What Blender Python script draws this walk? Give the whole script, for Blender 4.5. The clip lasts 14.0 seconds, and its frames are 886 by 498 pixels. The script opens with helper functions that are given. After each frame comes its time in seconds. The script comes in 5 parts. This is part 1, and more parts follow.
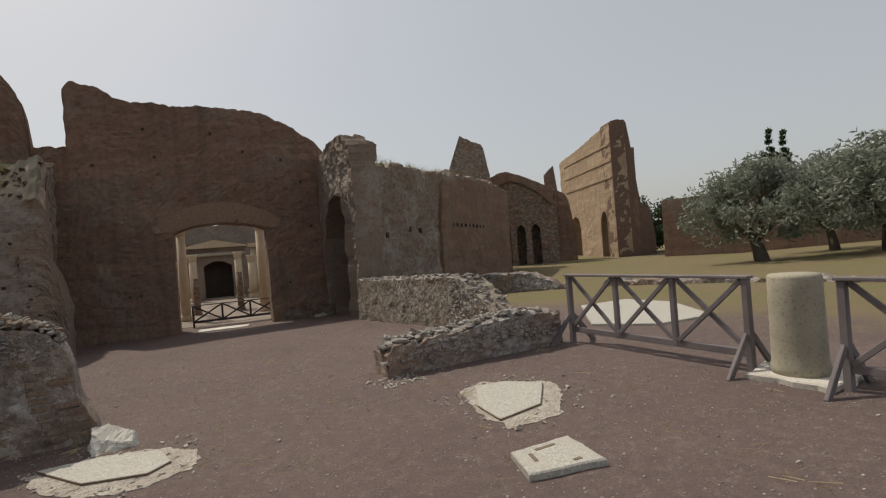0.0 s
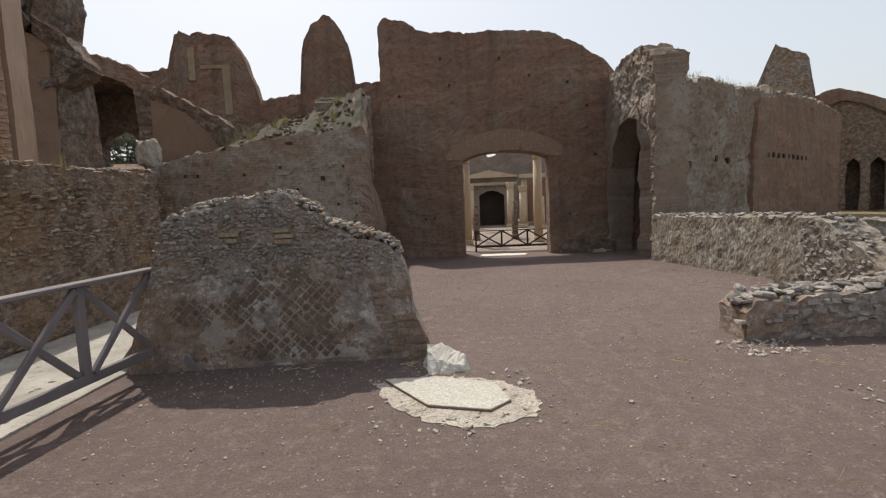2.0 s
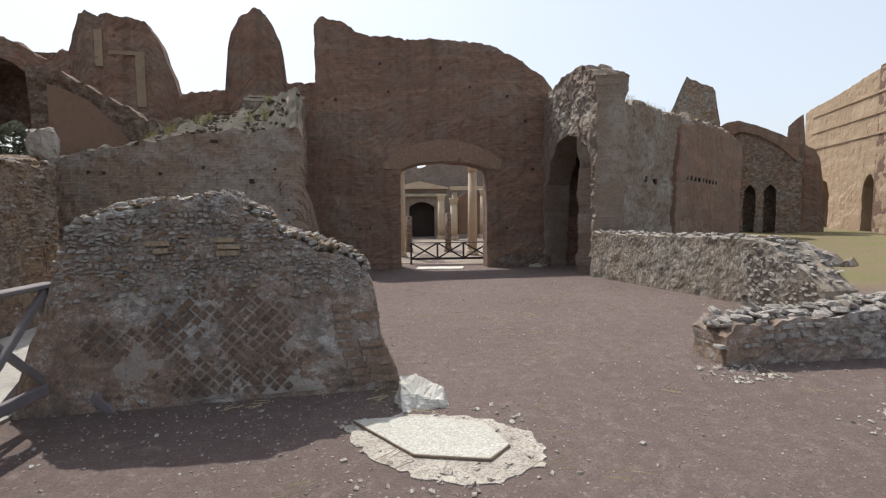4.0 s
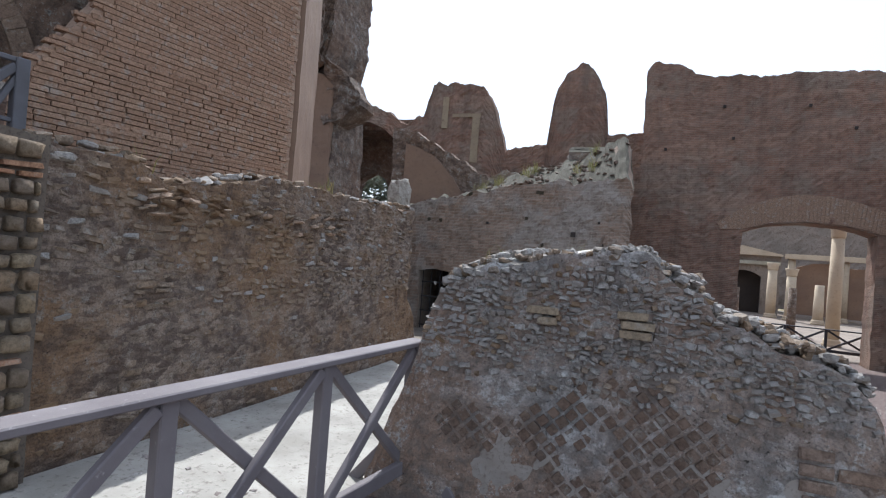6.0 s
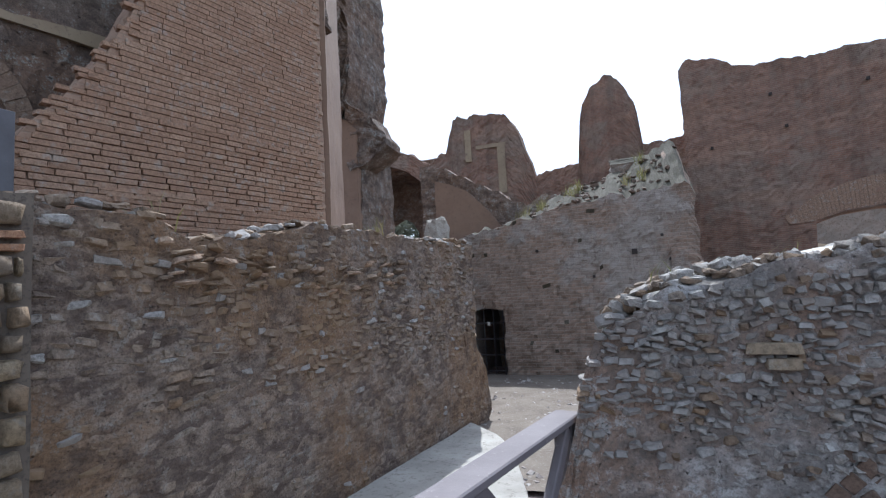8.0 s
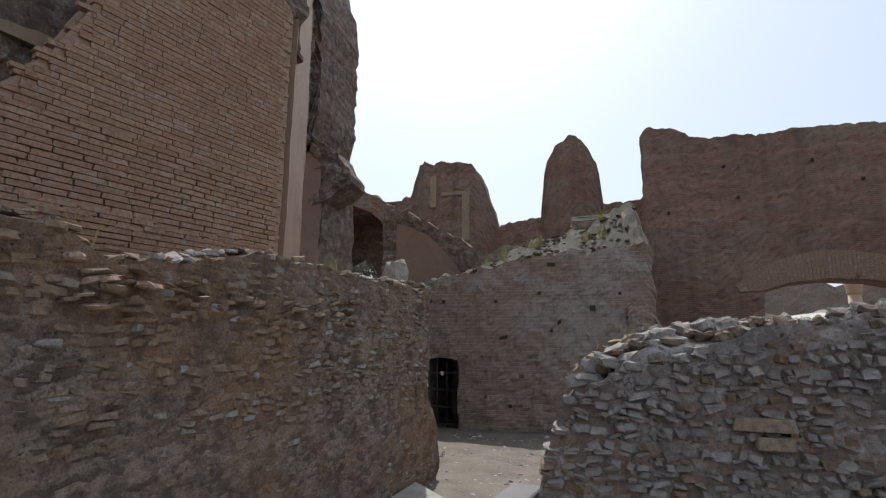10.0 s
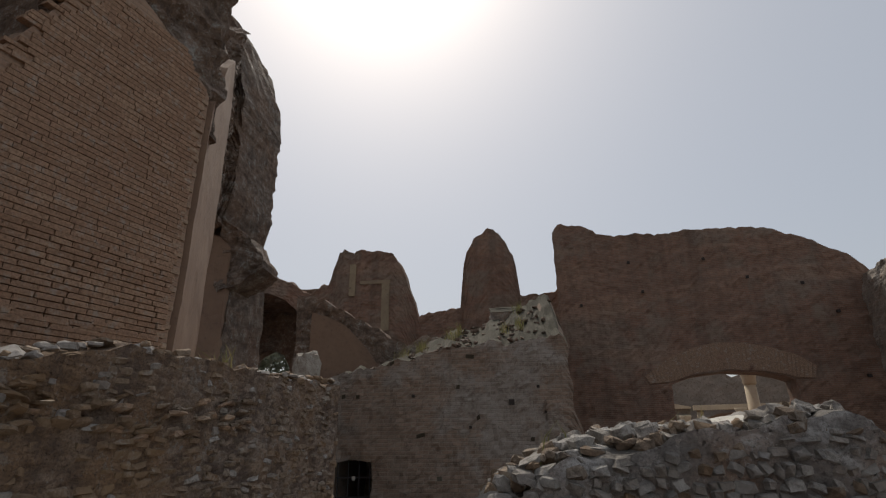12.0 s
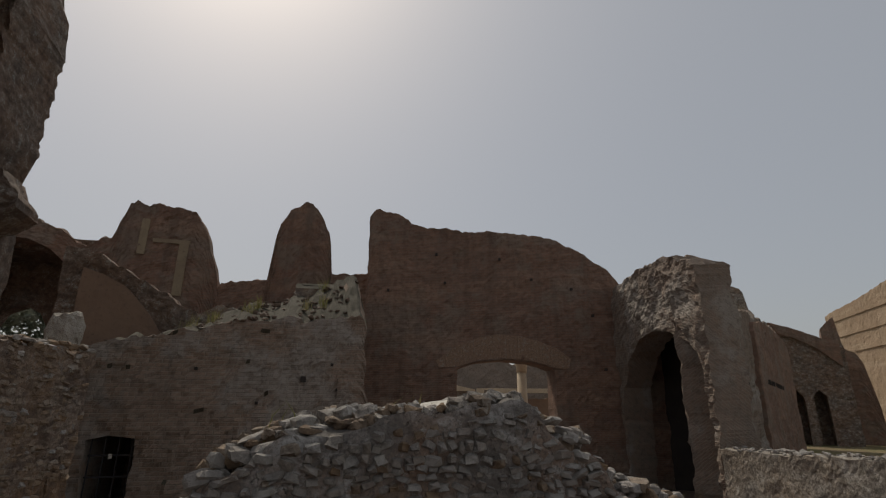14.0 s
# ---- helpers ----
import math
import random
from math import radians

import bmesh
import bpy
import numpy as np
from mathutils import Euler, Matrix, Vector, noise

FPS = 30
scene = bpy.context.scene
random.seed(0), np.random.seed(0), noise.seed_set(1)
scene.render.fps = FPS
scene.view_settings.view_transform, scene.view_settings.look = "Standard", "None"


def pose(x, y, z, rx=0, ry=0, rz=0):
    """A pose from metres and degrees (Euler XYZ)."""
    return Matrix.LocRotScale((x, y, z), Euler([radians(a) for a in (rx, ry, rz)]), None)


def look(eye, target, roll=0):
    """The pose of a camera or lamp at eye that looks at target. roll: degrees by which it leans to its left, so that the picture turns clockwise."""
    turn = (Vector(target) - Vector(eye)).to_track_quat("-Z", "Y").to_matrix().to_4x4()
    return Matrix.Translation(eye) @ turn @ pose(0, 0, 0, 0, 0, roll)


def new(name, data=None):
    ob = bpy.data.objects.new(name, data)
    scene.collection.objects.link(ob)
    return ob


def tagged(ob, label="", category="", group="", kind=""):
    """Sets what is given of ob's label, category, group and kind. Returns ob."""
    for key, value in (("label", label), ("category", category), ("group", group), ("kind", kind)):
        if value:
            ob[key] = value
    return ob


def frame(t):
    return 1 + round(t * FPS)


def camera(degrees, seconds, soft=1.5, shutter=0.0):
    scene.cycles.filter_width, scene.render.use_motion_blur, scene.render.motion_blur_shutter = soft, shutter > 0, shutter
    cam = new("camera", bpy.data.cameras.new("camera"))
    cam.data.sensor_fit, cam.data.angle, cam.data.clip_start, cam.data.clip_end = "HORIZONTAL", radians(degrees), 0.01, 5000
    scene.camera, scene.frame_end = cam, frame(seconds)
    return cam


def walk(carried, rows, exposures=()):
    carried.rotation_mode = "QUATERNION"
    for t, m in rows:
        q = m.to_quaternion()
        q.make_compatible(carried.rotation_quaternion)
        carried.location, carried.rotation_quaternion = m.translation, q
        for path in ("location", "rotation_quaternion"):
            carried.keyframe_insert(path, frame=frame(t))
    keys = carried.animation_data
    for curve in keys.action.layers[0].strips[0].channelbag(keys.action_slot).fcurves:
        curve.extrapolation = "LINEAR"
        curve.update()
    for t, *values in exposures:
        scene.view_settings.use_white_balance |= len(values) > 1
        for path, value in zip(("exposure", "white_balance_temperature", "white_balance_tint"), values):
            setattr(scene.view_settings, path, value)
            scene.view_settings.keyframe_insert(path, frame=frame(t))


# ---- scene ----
# camera and walk
cam = camera(82.0, 14.0, soft=1.2)
ROWS = [
    (0.0, -3.576, 0.384, 1.770, 89.88, 4.57, -34.60),
    (0.5, -3.544, 1.029, 1.752, 89.88, 4.11, -6.08),
    (1.0, -3.700, 1.336, 1.741, 90.35, 3.76, 0.36),
    (1.5, -3.939, 1.610, 1.690, 84.97, 4.16, 0.15),
    (2.0, -4.013, 1.812, 1.663, 84.37, 2.41, -6.27),
    (2.5, -4.124, 2.087, 1.717, 89.26, 2.21, -7.66),
    (5.0, -4.772, 3.254, 1.643, 83.36, -0.76, -18.29),
    (5.5, -5.064, 3.826, 1.673, 90.30, -4.16, -4.38),
    (6.0, -5.354, 3.962, 1.691, 90.51, -4.38, 16.29),
    (6.5, -5.554, 4.288, 1.675, 93.13, -0.73, 31.60),
    (7.0, -5.753, 4.482, 1.635, 96.21, 0.47, 33.94),
    (7.5, -5.978, 4.631, 1.645, 96.66, 2.42, 27.37),
    (8.0, -6.165, 4.785, 1.677, 95.05, 3.08, 19.48),
    (10.5, -6.292, 5.073, 1.677, 100.93, -0.55, 13.19),
    (11.0, -6.343, 5.042, 1.703, 102.30, 1.34, 9.73),
    (11.5, -6.222, 5.240, 1.722, 109.34, 1.61, 8.05),
    (12.0, -6.212, 5.290, 1.737, 110.10, 0.79, 5.74),
    (12.5, -6.210, 5.313, 1.743, 110.43, 2.15, 4.74),
    (13.0, -6.218, 5.324, 1.737, 109.41, 1.09, 3.81),
    (13.5, -6.175, 5.296, 1.757, 106.62, 2.82, -4.30),
    (14.0, -5.944, 5.154, 1.747, 107.68, -0.26, -15.32),
]
walk(cam, [(r[0], pose(*r[1:])) for r in ROWS],
     exposures=[(0.0, -0.03, 6950, 10), (0.5, 0.17, 6900, 10), (2.5, 0.52, 6650, 10), (5.0, 0.85, 5950, 10), (6.0, 1.05, 5600, 9), (7.0, 1.2, 5400, 9), (8.0, 1.15, 5350, 9), (10.5, 0.35, 6150, 10), (11.5, 0.0, 6450, 10), (12.5, -0.33, 6650, 10), (14.0, -0.53, 6800, 10)])

# daylight: hazy sky and one sun ahead of the walker
SUN_AZ, SUN_EL = radians(15), radians(56)     # azimuth from +y towards -x
sun_dir = Vector((-math.sin(SUN_AZ) * math.cos(SUN_EL), math.cos(SUN_AZ) * math.cos(SUN_EL), math.sin(SUN_EL)))
world = bpy.data.worlds.new("hazy_sky")
scene.world = world
world.use_nodes = True
wn, wl = world.node_tree.nodes, world.node_tree.links
sky = wn.new("ShaderNodeTexSky")
sky.sky_type, sky.sun_disc = "NISHITA", False
sky.sun_elevation, sky.sun_rotation = SUN_EL, -SUN_AZ
sky.dust_density, sky.air_density, sky.ozone_density = 3.5, 1.0, 1.0
hz = wn.new("ShaderNodeMixRGB")
hz.inputs[0].default_value = 0.55
hz.inputs[2].default_value = (6.3, 6.6, 6.9, 1)
wl.new(sky.outputs[0], hz.inputs[1])
wl.new(hz.outputs[0], wn["Background"].inputs[0])
wn["Background"].inputs[1].default_value = 0.1
sun = new("sun", bpy.data.lights.new("sun", "SUN"))
sun.data.energy, sun.data.angle, sun.data.color = 2.9, radians(0.6), (1.0, 0.95, 0.86)
sun.matrix_world = look(sun_dir * 50, (0, 0, 0))


# ---- materials ----
def mat(name, rough=0.9):
    m = bpy.data.materials.new(name)
    m.use_nodes = True
    n, l = m.node_tree.nodes, m.node_tree.links
    b = n["Principled BSDF"]
    b.inputs["Roughness"].default_value = rough
    b.inputs["Specular IOR Level"].default_value = 0.25
    return m, n, l, b


def noise_of(n, l, vec, scale, detail=6.0, rough=0.6):
    t = n.new("ShaderNodeTexNoise")
    t.inputs["Scale"].default_value, t.inputs["Detail"].default_value, t.inputs["Roughness"].default_value = scale, detail, rough
    if vec is not None:
        l.new(vec, t.inputs["Vector"])
    return t.outputs["Fac"]


def ramp(n, l, fac, *stops):
    r = n.new("ShaderNodeValToRGB")
    while len(r.color_ramp.elements) < len(stops):
        r.color_ramp.elements.new(0.5)
    for e, (p, c) in zip(r.color_ramp.elements, stops):
        e.position = p
        e.color = (*c, 1) if isinstance(c, tuple) else (c, c, c, 1)
    l.new(fac, r.inputs[0])
    return r.outputs[0]


def mix(n, l, fac, a, b, mode="MIX"):
    x = n.new("ShaderNodeMixRGB")
    x.blend_type = mode
    for i, v in enumerate((fac, a, b)):
        if isinstance(v, (int, float)):
            x.inputs[i].default_value = v if i == 0 else (v, v, v, 1)
        elif isinstance(v, tuple):
            x.inputs[i].default_value = (*v, 1)
        else:
            l.new(v, x.inputs[i])
    return x.outputs[0]


def bump(n, l, b, height, strength, dist):
    x = n.new("ShaderNodeBump")
    x.inputs["Strength"].default_value, x.inputs["Distance"].default_value = strength, dist
    l.new(height, x.inputs["Height"])
    l.new(x.outputs[0], b.inputs["Normal"])


def place_of(n):
    return n.new("ShaderNodeNewGeometry").outputs["Position"]


def brick_mat(name, c1, c2, mortar, stain, stain_amount=0.5, patch=None, row=0.055, width=0.27, rough_wall=0.6, band=None, streaks=0.5):
    """Thin Roman brick courses, worn, with stains and patches of bare core."""
    m, n, l, b = mat(name, 0.92)
    uv = n.new("ShaderNodeUVMap").outputs[0]
    pos = place_of(n)
    wob = n.new("ShaderNodeVectorMath")
    wob.operation = "MULTIPLY_ADD"
    t = n.new("ShaderNodeTexNoise")
    t.inputs["Scale"].default_value = 2.5
    l.new(uv, t.inputs["Vector"])
    l.new(t.outputs["Color"], wob.inputs[0])
    wob.inputs[1].default_value = (0.05, 0.035, 0)
    l.new(uv, wob.inputs[2])
    br = n.new("ShaderNodeTexBrick")
    l.new(wob.outputs[0], br.inputs["Vector"])
    br.inputs["Color1"].default_value, br.inputs["Color2"].default_value, br.inputs["Mortar"].default_value = (*c1, 1), (*c2, 1), (*mortar, 1)
    br.inputs["Scale"].default_value, br.inputs["Brick Width"].default_value, br.inputs["Row Height"].default_value = 1.0, width, row
    br.inputs["Mortar Size"].default_value, br.inputs["Mortar Smooth"].default_value = 0.011, 0.5
    fine = noise_of(n, l, pos, 14, 8, 0.7)
    big = noise_of(n, l, pos, 0.55, 6, 0.65)
    mid = noise_of(n, l, pos, 2.2, 6, 0.65)
    col = mix(n, l, ramp(n, l, fine, (0.3, 0.0), (0.75, 0.65)), br.outputs["Color"], tuple(0.62 * v for v in c1))
    col = mix(n, l, ramp(n, l, mid, (0.45, 0.0), (0.7, stain_amount)), col, stain)
    if patch:
        col = mix(n, l, ramp(n, l, big, (0.5, 0.0), (0.58, 0.75)), col, patch)
    if band:
        mp = n.new("ShaderNodeMapping")
        mp.inputs["Scale"].default_value = (0.12, 0.9, 1)
        l.new(wob.outputs[0], mp.inputs[0])
        bn = noise_of(n, l, mp.outputs[0], 1.6, 3, 0.5)
        col = mix(n, l, ramp(n, l, bn, (0.5, 0.0), (0.62, 0.4)), col, band)
    streak = n.new("ShaderNodeMapping")
    streak.inputs["Scale"].default_value = (1.6, 0.12, 1)
    l.new(uv, streak.inputs[0])
    col = mix(n, l, ramp(n, l, noise_of(n, l, streak.outputs[0], 1.5, 5), (0.5, 0.0), (0.75, streaks)), col, tuple(0.5 * v for v in stain))
    col = mix(n, l, ramp(n, l, noise_of(n, l, pos, 7, 10, 0.8), (0.4, 0.6), (0.5, 0.0)), col, tuple(0.5 * v for v in c2))
    l.new(col, b.inputs["Base Color"])
    h = mix(n, l, 0.6, br.outputs["Fac"], fine, "SUBTRACT")
    inv = n.new("ShaderNodeInvert")
    l.new(h, inv.inputs["Color"])
    hh = mix(n, l, 0.5, inv.outputs[0], noise_of(n, l, pos, 5, 8, 0.75))
    speck = noise_of(n, l, pos, 55, 6, 0.8)
    bump(n, l, b, mix(n, l, 0.35, hh, speck), rough_wall, 0.03)
    return m


def rubble_mat(name, dark, light, warm, scale=7.0, flat=0.55, lichen=(0.42, 0.42, 0.38), depth=0.05):
    """Weathered tuff and mortar: soft lumps in rough courses, pits, stains and lichen crusts."""
    m, n, l, b = mat(name, 0.95)
    pos = place_of(n)
    mp = n.new("ShaderNodeMapping")
    mp.inputs["Scale"].default_value = (1, 1, 1 / flat)
    l.new(pos, mp.inputs[0])
    t = n.new("ShaderNodeTexNoise")
    t.inputs["Scale"].default_value, t.inputs["Detail"].default_value = 9, 6
    l.new(mp.outputs[0], t.inputs["Vector"])
    wob = n.new("ShaderNodeVectorMath")
    wob.operation = "MULTIPLY_ADD"
    l.new(t.outputs["Color"], wob.inputs[0])
    wob.inputs[1].default_value = (0.14, 0.14, 0.14)
    l.new(mp.outputs[0], wob.inputs[2])
    v = n.new("ShaderNodeTexVoronoi")
    v.feature = "SMOOTH_F1"
    v.inputs["Scale"].default_value, v.inputs["Smoothness"].default_value = scale, 0.35
    l.new(wob.outputs[0], v.inputs["Vector"])
    pit = n.new("ShaderNodeTexVoronoi")
    pit.inputs["Scale"].default_value = scale * 2.6
    l.new(wob.outputs[0], pit.inputs["Vector"])
    bw = n.new("ShaderNodeRGBToBW")
    l.new(v.outputs["Color"], bw.inputs[0])
    grain = noise_of(n, l, pos, 70, 6, 0.8)
    fine = noise_of(n, l, pos, 24, 10, 0.8)
    big = noise_of(n, l, pos, 0.9, 7, 0.65)
    mid = noise_of(n, l, pos, 4.5, 9, 0.75)
    stone = mix(n, l, ramp(n, l, bw.outputs[0], (0.25, 0.0), (0.75, 1.0)), dark, light)
    stone = mix(n, l, ramp(n, l, big, (0.42, 0.0), (0.58, 0.9)), stone, warm)
    stone = mix(n, l, ramp(n, l, mid, (0.4, 0.65), (0.52, 0.0)), stone, tuple(0.55 * x for x in dark))
    crust = mix(n, l, 0.5, fine, mid)
    stone = mix(n, l, ramp(n, l, crust, (0.53, 0.0), (0.58, 0.75)), stone, lichen)
    stone = mix(n, l, ramp(n, l, grain, (0.36, 0.7), (0.52, 0.0)), stone, tuple(0.4 * x for x in dark))
    hole = mix(n, l, 1.0, ramp(n, l, pit.outputs["Distance"], (0.1, 1.0), (0.26, 0.0)), ramp(n, l, fine, (0.48, 0.0), (0.6, 1.0)), "MULTIPLY")
    col = mix(n, l, hole, stone, tuple(0.25 * x for x in dark))
    l.new(col, b.inputs["Base Color"])
    h = mix(n, l, 0.55, ramp(n, l, v.outputs["Distance"], (0.0, 1.0), (0.75, 0.0)), fine)
    h = mix(n, l, 0.35, h, mid)
    h = mix(n, l, 0.6, h, hole, "SUBTRACT")
    bump(n, l, b, h, 1.0, depth)
    return m


def spotted_mat(name, base, alt, spot, scale=8.0, rough=0.9, bump_d=0.01, spot_at=0.62):
    """Plain mineral or painted surface: two scales of variation and small spots."""
    m, n, l, b = mat(name, rough)
    pos = place_of(n)
    a, f = noise_of(n, l, pos, scale * 0.25, 6), noise_of(n, l, pos, scale * 3, 8, 0.7)
    col = mix(n, l, ramp(n, l, a, (0.35, 0.0), (0.65, 1.0)), base, alt)
    col = mix(n, l, ramp(n, l, f, (spot_at - 0.06, 0.0), (spot_at + 0.06, 0.9)), col, spot)
    l.new(col, b.inputs["Base Color"])
    bump(n, l, b, f, 0.6, bump_d)
    return m


def ground_mat():
    m, n, l, b = mat("gravel_path", 0.95)
    pos = place_of(n)
    a = noise_of(n, l, pos, 0.5, 6)
    f = noise_of(n, l, pos, 45, 6, 0.8)
    v = n.new("ShaderNodeTexVoronoi")
    v.inputs["Scale"].default_value = 55
    l.new(pos, v.inputs["Vector"])
    bw = n.new("ShaderNodeRGBToBW")
    l.new(v.outputs["Color"], bw.inputs[0])
    col = mix(n, l, ramp(n, l, a, (0.35, 0.0), (0.65, 1.0)), (0.165, 0.122, 0.11), (0.205, 0.155, 0.138))
    col = mix(n, l, ramp(n, l, f, (0.35, 0.75), (0.6, 0.0)), col, (0.075, 0.055, 0.05))
    clod = noise_of(n, l, pos, 7, 9, 0.75)
    col = mix(n, l, ramp(n, l, clod, (0.4, 0.6), (0.55, 0.0)), col, (0.115, 0.083, 0.075))
    col = mix(n, l, ramp(n, l, clod, (0.56, 0.0), (0.68, 0.6)), col, (0.27, 0.215, 0.19))
    col = mix(n, l, ramp(n, l, bw.outputs[0], (0.86, 0.0), (0.92, 0.4)), col, (0.34, 0.3, 0.28))
    # dry sandy grass beyond the fence
    sep = n.new("ShaderNodeSeparateXYZ")
    l.new(pos, sep.inputs[0])
    d = n.new("ShaderNodeMath")
    d.operation = "MULTIPLY_ADD"
    l.new(noise_of(n, l, pos, 0.8, 5), d.inputs[0])
    d.inputs[1].default_value = 5.0
    l.new(sep.outputs[0], d.inputs[2])
    far = n.new("ShaderNodeMapRange")
    far.inputs[1].default_value, far.inputs[2].default_value = 8.6, 10.5
    l.new(d.outputs[0], far.inputs[0])
    dry = mix(n, l, ramp(n, l, noise_of(n, l, pos, 0.35, 7, 0.7), (0.4, 0.0), (0.6, 1.0)), (0.23, 0.17, 0.105), (0.19, 0.175, 0.075))
    dry = mix(n, l, ramp(n, l, noise_of(n, l, pos, 30, 5, 0.8), (0.4, 0.6), (0.6, 0.0)), dry, (0.1, 0.085, 0.045))
    col = mix(n, l, far.outputs[0], col, dry)
    l.new(col, b.inputs["Base Color"])
    bump(n, l, b, mix(n, l, 0.45, mix(n, l, 0.4, f, bw.outputs[0]), clod), 1.0, 0.035)
    return m


M_GROUND = ground_mat()
M_BRICK = brick_mat("weathered_brick", (0.29, 0.16, 0.11), (0.225, 0.13, 0.095), (0.25, 0.2, 0.155), (0.15, 0.112, 0.088), 0.65, patch=(0.235, 0.18, 0.14), band=(0.34, 0.215, 0.15))
M_BRICK_NEW = brick_mat("repaired_brick", (0.43, 0.29, 0.205), (0.38, 0.25, 0.175), (0.34, 0.25, 0.185), (0.33, 0.225, 0.165), 0.4, rough_wall=0.6, streaks=0.12, row=0.062)
M_PARAPET = brick_mat("dull_parapet_brick", (0.25, 0.155, 0.115), (0.2, 0.13, 0.1), (0.13, 0.1, 0.08), (0.17, 0.125, 0.1), 0.5, streaks=0.15, row=0.06)
M_CORE = rubble_mat("tuff_core", (0.19, 0.155, 0.13), (0.38, 0.33, 0.28), (0.29, 0.195, 0.13), 7.5)
M_CORE_GREY = rubble_mat("grey_core", (0.16, 0.14, 0.125), (0.42, 0.39, 0.36), (0.25, 0.17, 0.12), 9.0, 0.7)
M_CORE_FAR = rubble_mat("far_core", (0.17, 0.13, 0.105), (0.29, 0.225, 0.18), (0.25, 0.16, 0.11), 4.0, 0.6, depth=0.1)
M_PLASTER = spotted_mat("ochre_plaster", (0.27, 0.18, 0.125), (0.22, 0.145, 0.105), (0.16, 0.11, 0.085), 4)
# lighter ochre brick: sunlight on the tall wall's face put into the colour
M_LITBRICK = brick_mat("sunlit_ochre_brick", (0.43, 0.305, 0.205), (0.36, 0.26, 0.18), (0.5, 0.39, 0.27), (0.36, 0.25, 0.165), 0.4, band=(0.55, 0.43, 0.31))
M_MARBLE = spotted_mat("white_marble", (0.66, 0.63, 0.57), (0.5, 0.47, 0.41), (0.32, 0.28, 0.23), 9, 0.75, 0.012, 0.6)
M_MORTAR = spotted_mat("old_mortar", (0.52, 0.48, 0.41), (0.36, 0.32, 0.275), (0.21, 0.17, 0.15), 16, 0.95, 0.03, 0.54)
M_WOOD = spotted_mat("grey_wood", (0.2, 0.178, 0.178), (0.15, 0.13, 0.133), (0.34, 0.31, 0.305), 10, 0.75, 0.004, 0.68)
M_STONE = spotted_mat("pale_column_stone", (0.4, 0.37, 0.29), (0.32, 0.29, 0.22), (0.2, 0.18, 0.13), 9, 0.9, 0.008, 0.6)
M_IRON = spotted_mat("black_iron", (0.03, 0.03, 0.035), (0.05, 0.04, 0.04), (0.09, 0.06, 0.045), 20, 0.6, 0.001)
M_MORTAR_DARK = spotted_mat("dusty_mortar", (0.17, 0.14, 0.11), (0.13, 0.105, 0.085), (0.08, 0.066, 0.055), 12, 0.95, 0.015, 0.58)
M_BANDS = spotted_mat("pale_brick_band", (0.33, 0.26, 0.17), (0.25, 0.19, 0.13), (0.17, 0.13, 0.1), 5)
M_PAVE = spotted_mat("dusty_mosaic_floor", (0.4, 0.375, 0.335), (0.27, 0.25, 0.22), (0.17, 0.15, 0.13), 7, 0.9, 0.01, 0.6)
M_SOIL = spotted_mat("trodden_earth", (0.13, 0.105, 0.085), (0.19, 0.16, 0.13), (0.26, 0.235, 0.2), 9, 0.95, 0.03, 0.6)
# grey for upward faces, coloured darker to hold down the sun's glare
M_CROWN = spotted_mat("sun_dimmed_crown", (0.13, 0.118, 0.105), (0.19, 0.172, 0.152), (0.08, 0.07, 0.062), 14, 0.95, 0.03, 0.56)
# dry crown earth, darkened further so sunlit upward faces stay dull
M_EARTH = spotted_mat("sun_dimmed_crown_earth", (0.07, 0.06, 0.045), (0.095, 0.082, 0.062), (0.05, 0.05, 0.028), 7, 0.95, 0.03, 0.56)
M_TRAV = spotted_mat("travertine", (0.52, 0.42, 0.3), (0.44, 0.35, 0.25), (0.3, 0.23, 0.16), 5, 0.85, 0.01, 0.62)
M_STONE_GREY = spotted_mat("grey_ruin_stone", (0.27, 0.22, 0.18), (0.2, 0.165, 0.135), (0.13, 0.105, 0.085), 3, 0.9, 0.03, 0.58)
M_RAIL = spotted_mat("grey_painted_steel", (0.13, 0.125, 0.135), (0.1, 0.095, 0.1), (0.2, 0.17, 0.16), 20, 0.55, 0.002, 0.68)
M_BARK = spotted_mat("olive_bark", (0.12, 0.1, 0.08), (0.08, 0.065, 0.05), (0.2, 0.17, 0.14), 8, 0.95, 0.03, 0.6)
M_STRAW = spotted_mat("dry_straw", (0.5, 0.41, 0.25), (0.42, 0.34, 0.2), (0.3, 0.24, 0.15), 30)
# near-black colour that paints shade into sockets, openings and the inner room
M_SHADE = spotted_mat("painted_shade", (0.05, 0.04, 0.035), (0.035, 0.03, 0.028), (0.07, 0.055, 0.045), 6)

# ---- builders ----
RND = random.Random(7)


def fbm(x, y, z, s=1.0, octs=4):
    return noise.fractal(Vector((x * s, y * s, z * s)), 1.0, 2.0, octs)


def ground_z(x, y):
    t = min(max((y - 7.0) / 14.0, 0), 1)
    return -0.62 * t ** 1.35


def mesh_of(name, bm, material):
    me = bpy.data.meshes.new(name)
    bm.to_mesh(me)
    bm.free()
    for mm in (material if isinstance(material, (list, tuple)) else (material,)):
        me.materials.append(mm)
    return me


def part(name, bm, material, parent=None, label=""):
    ob = new(name, mesh_of(name, bm, material))
    if parent is not None:
        ob.parent = parent
    if label:
        ob["label"] = label
    return ob


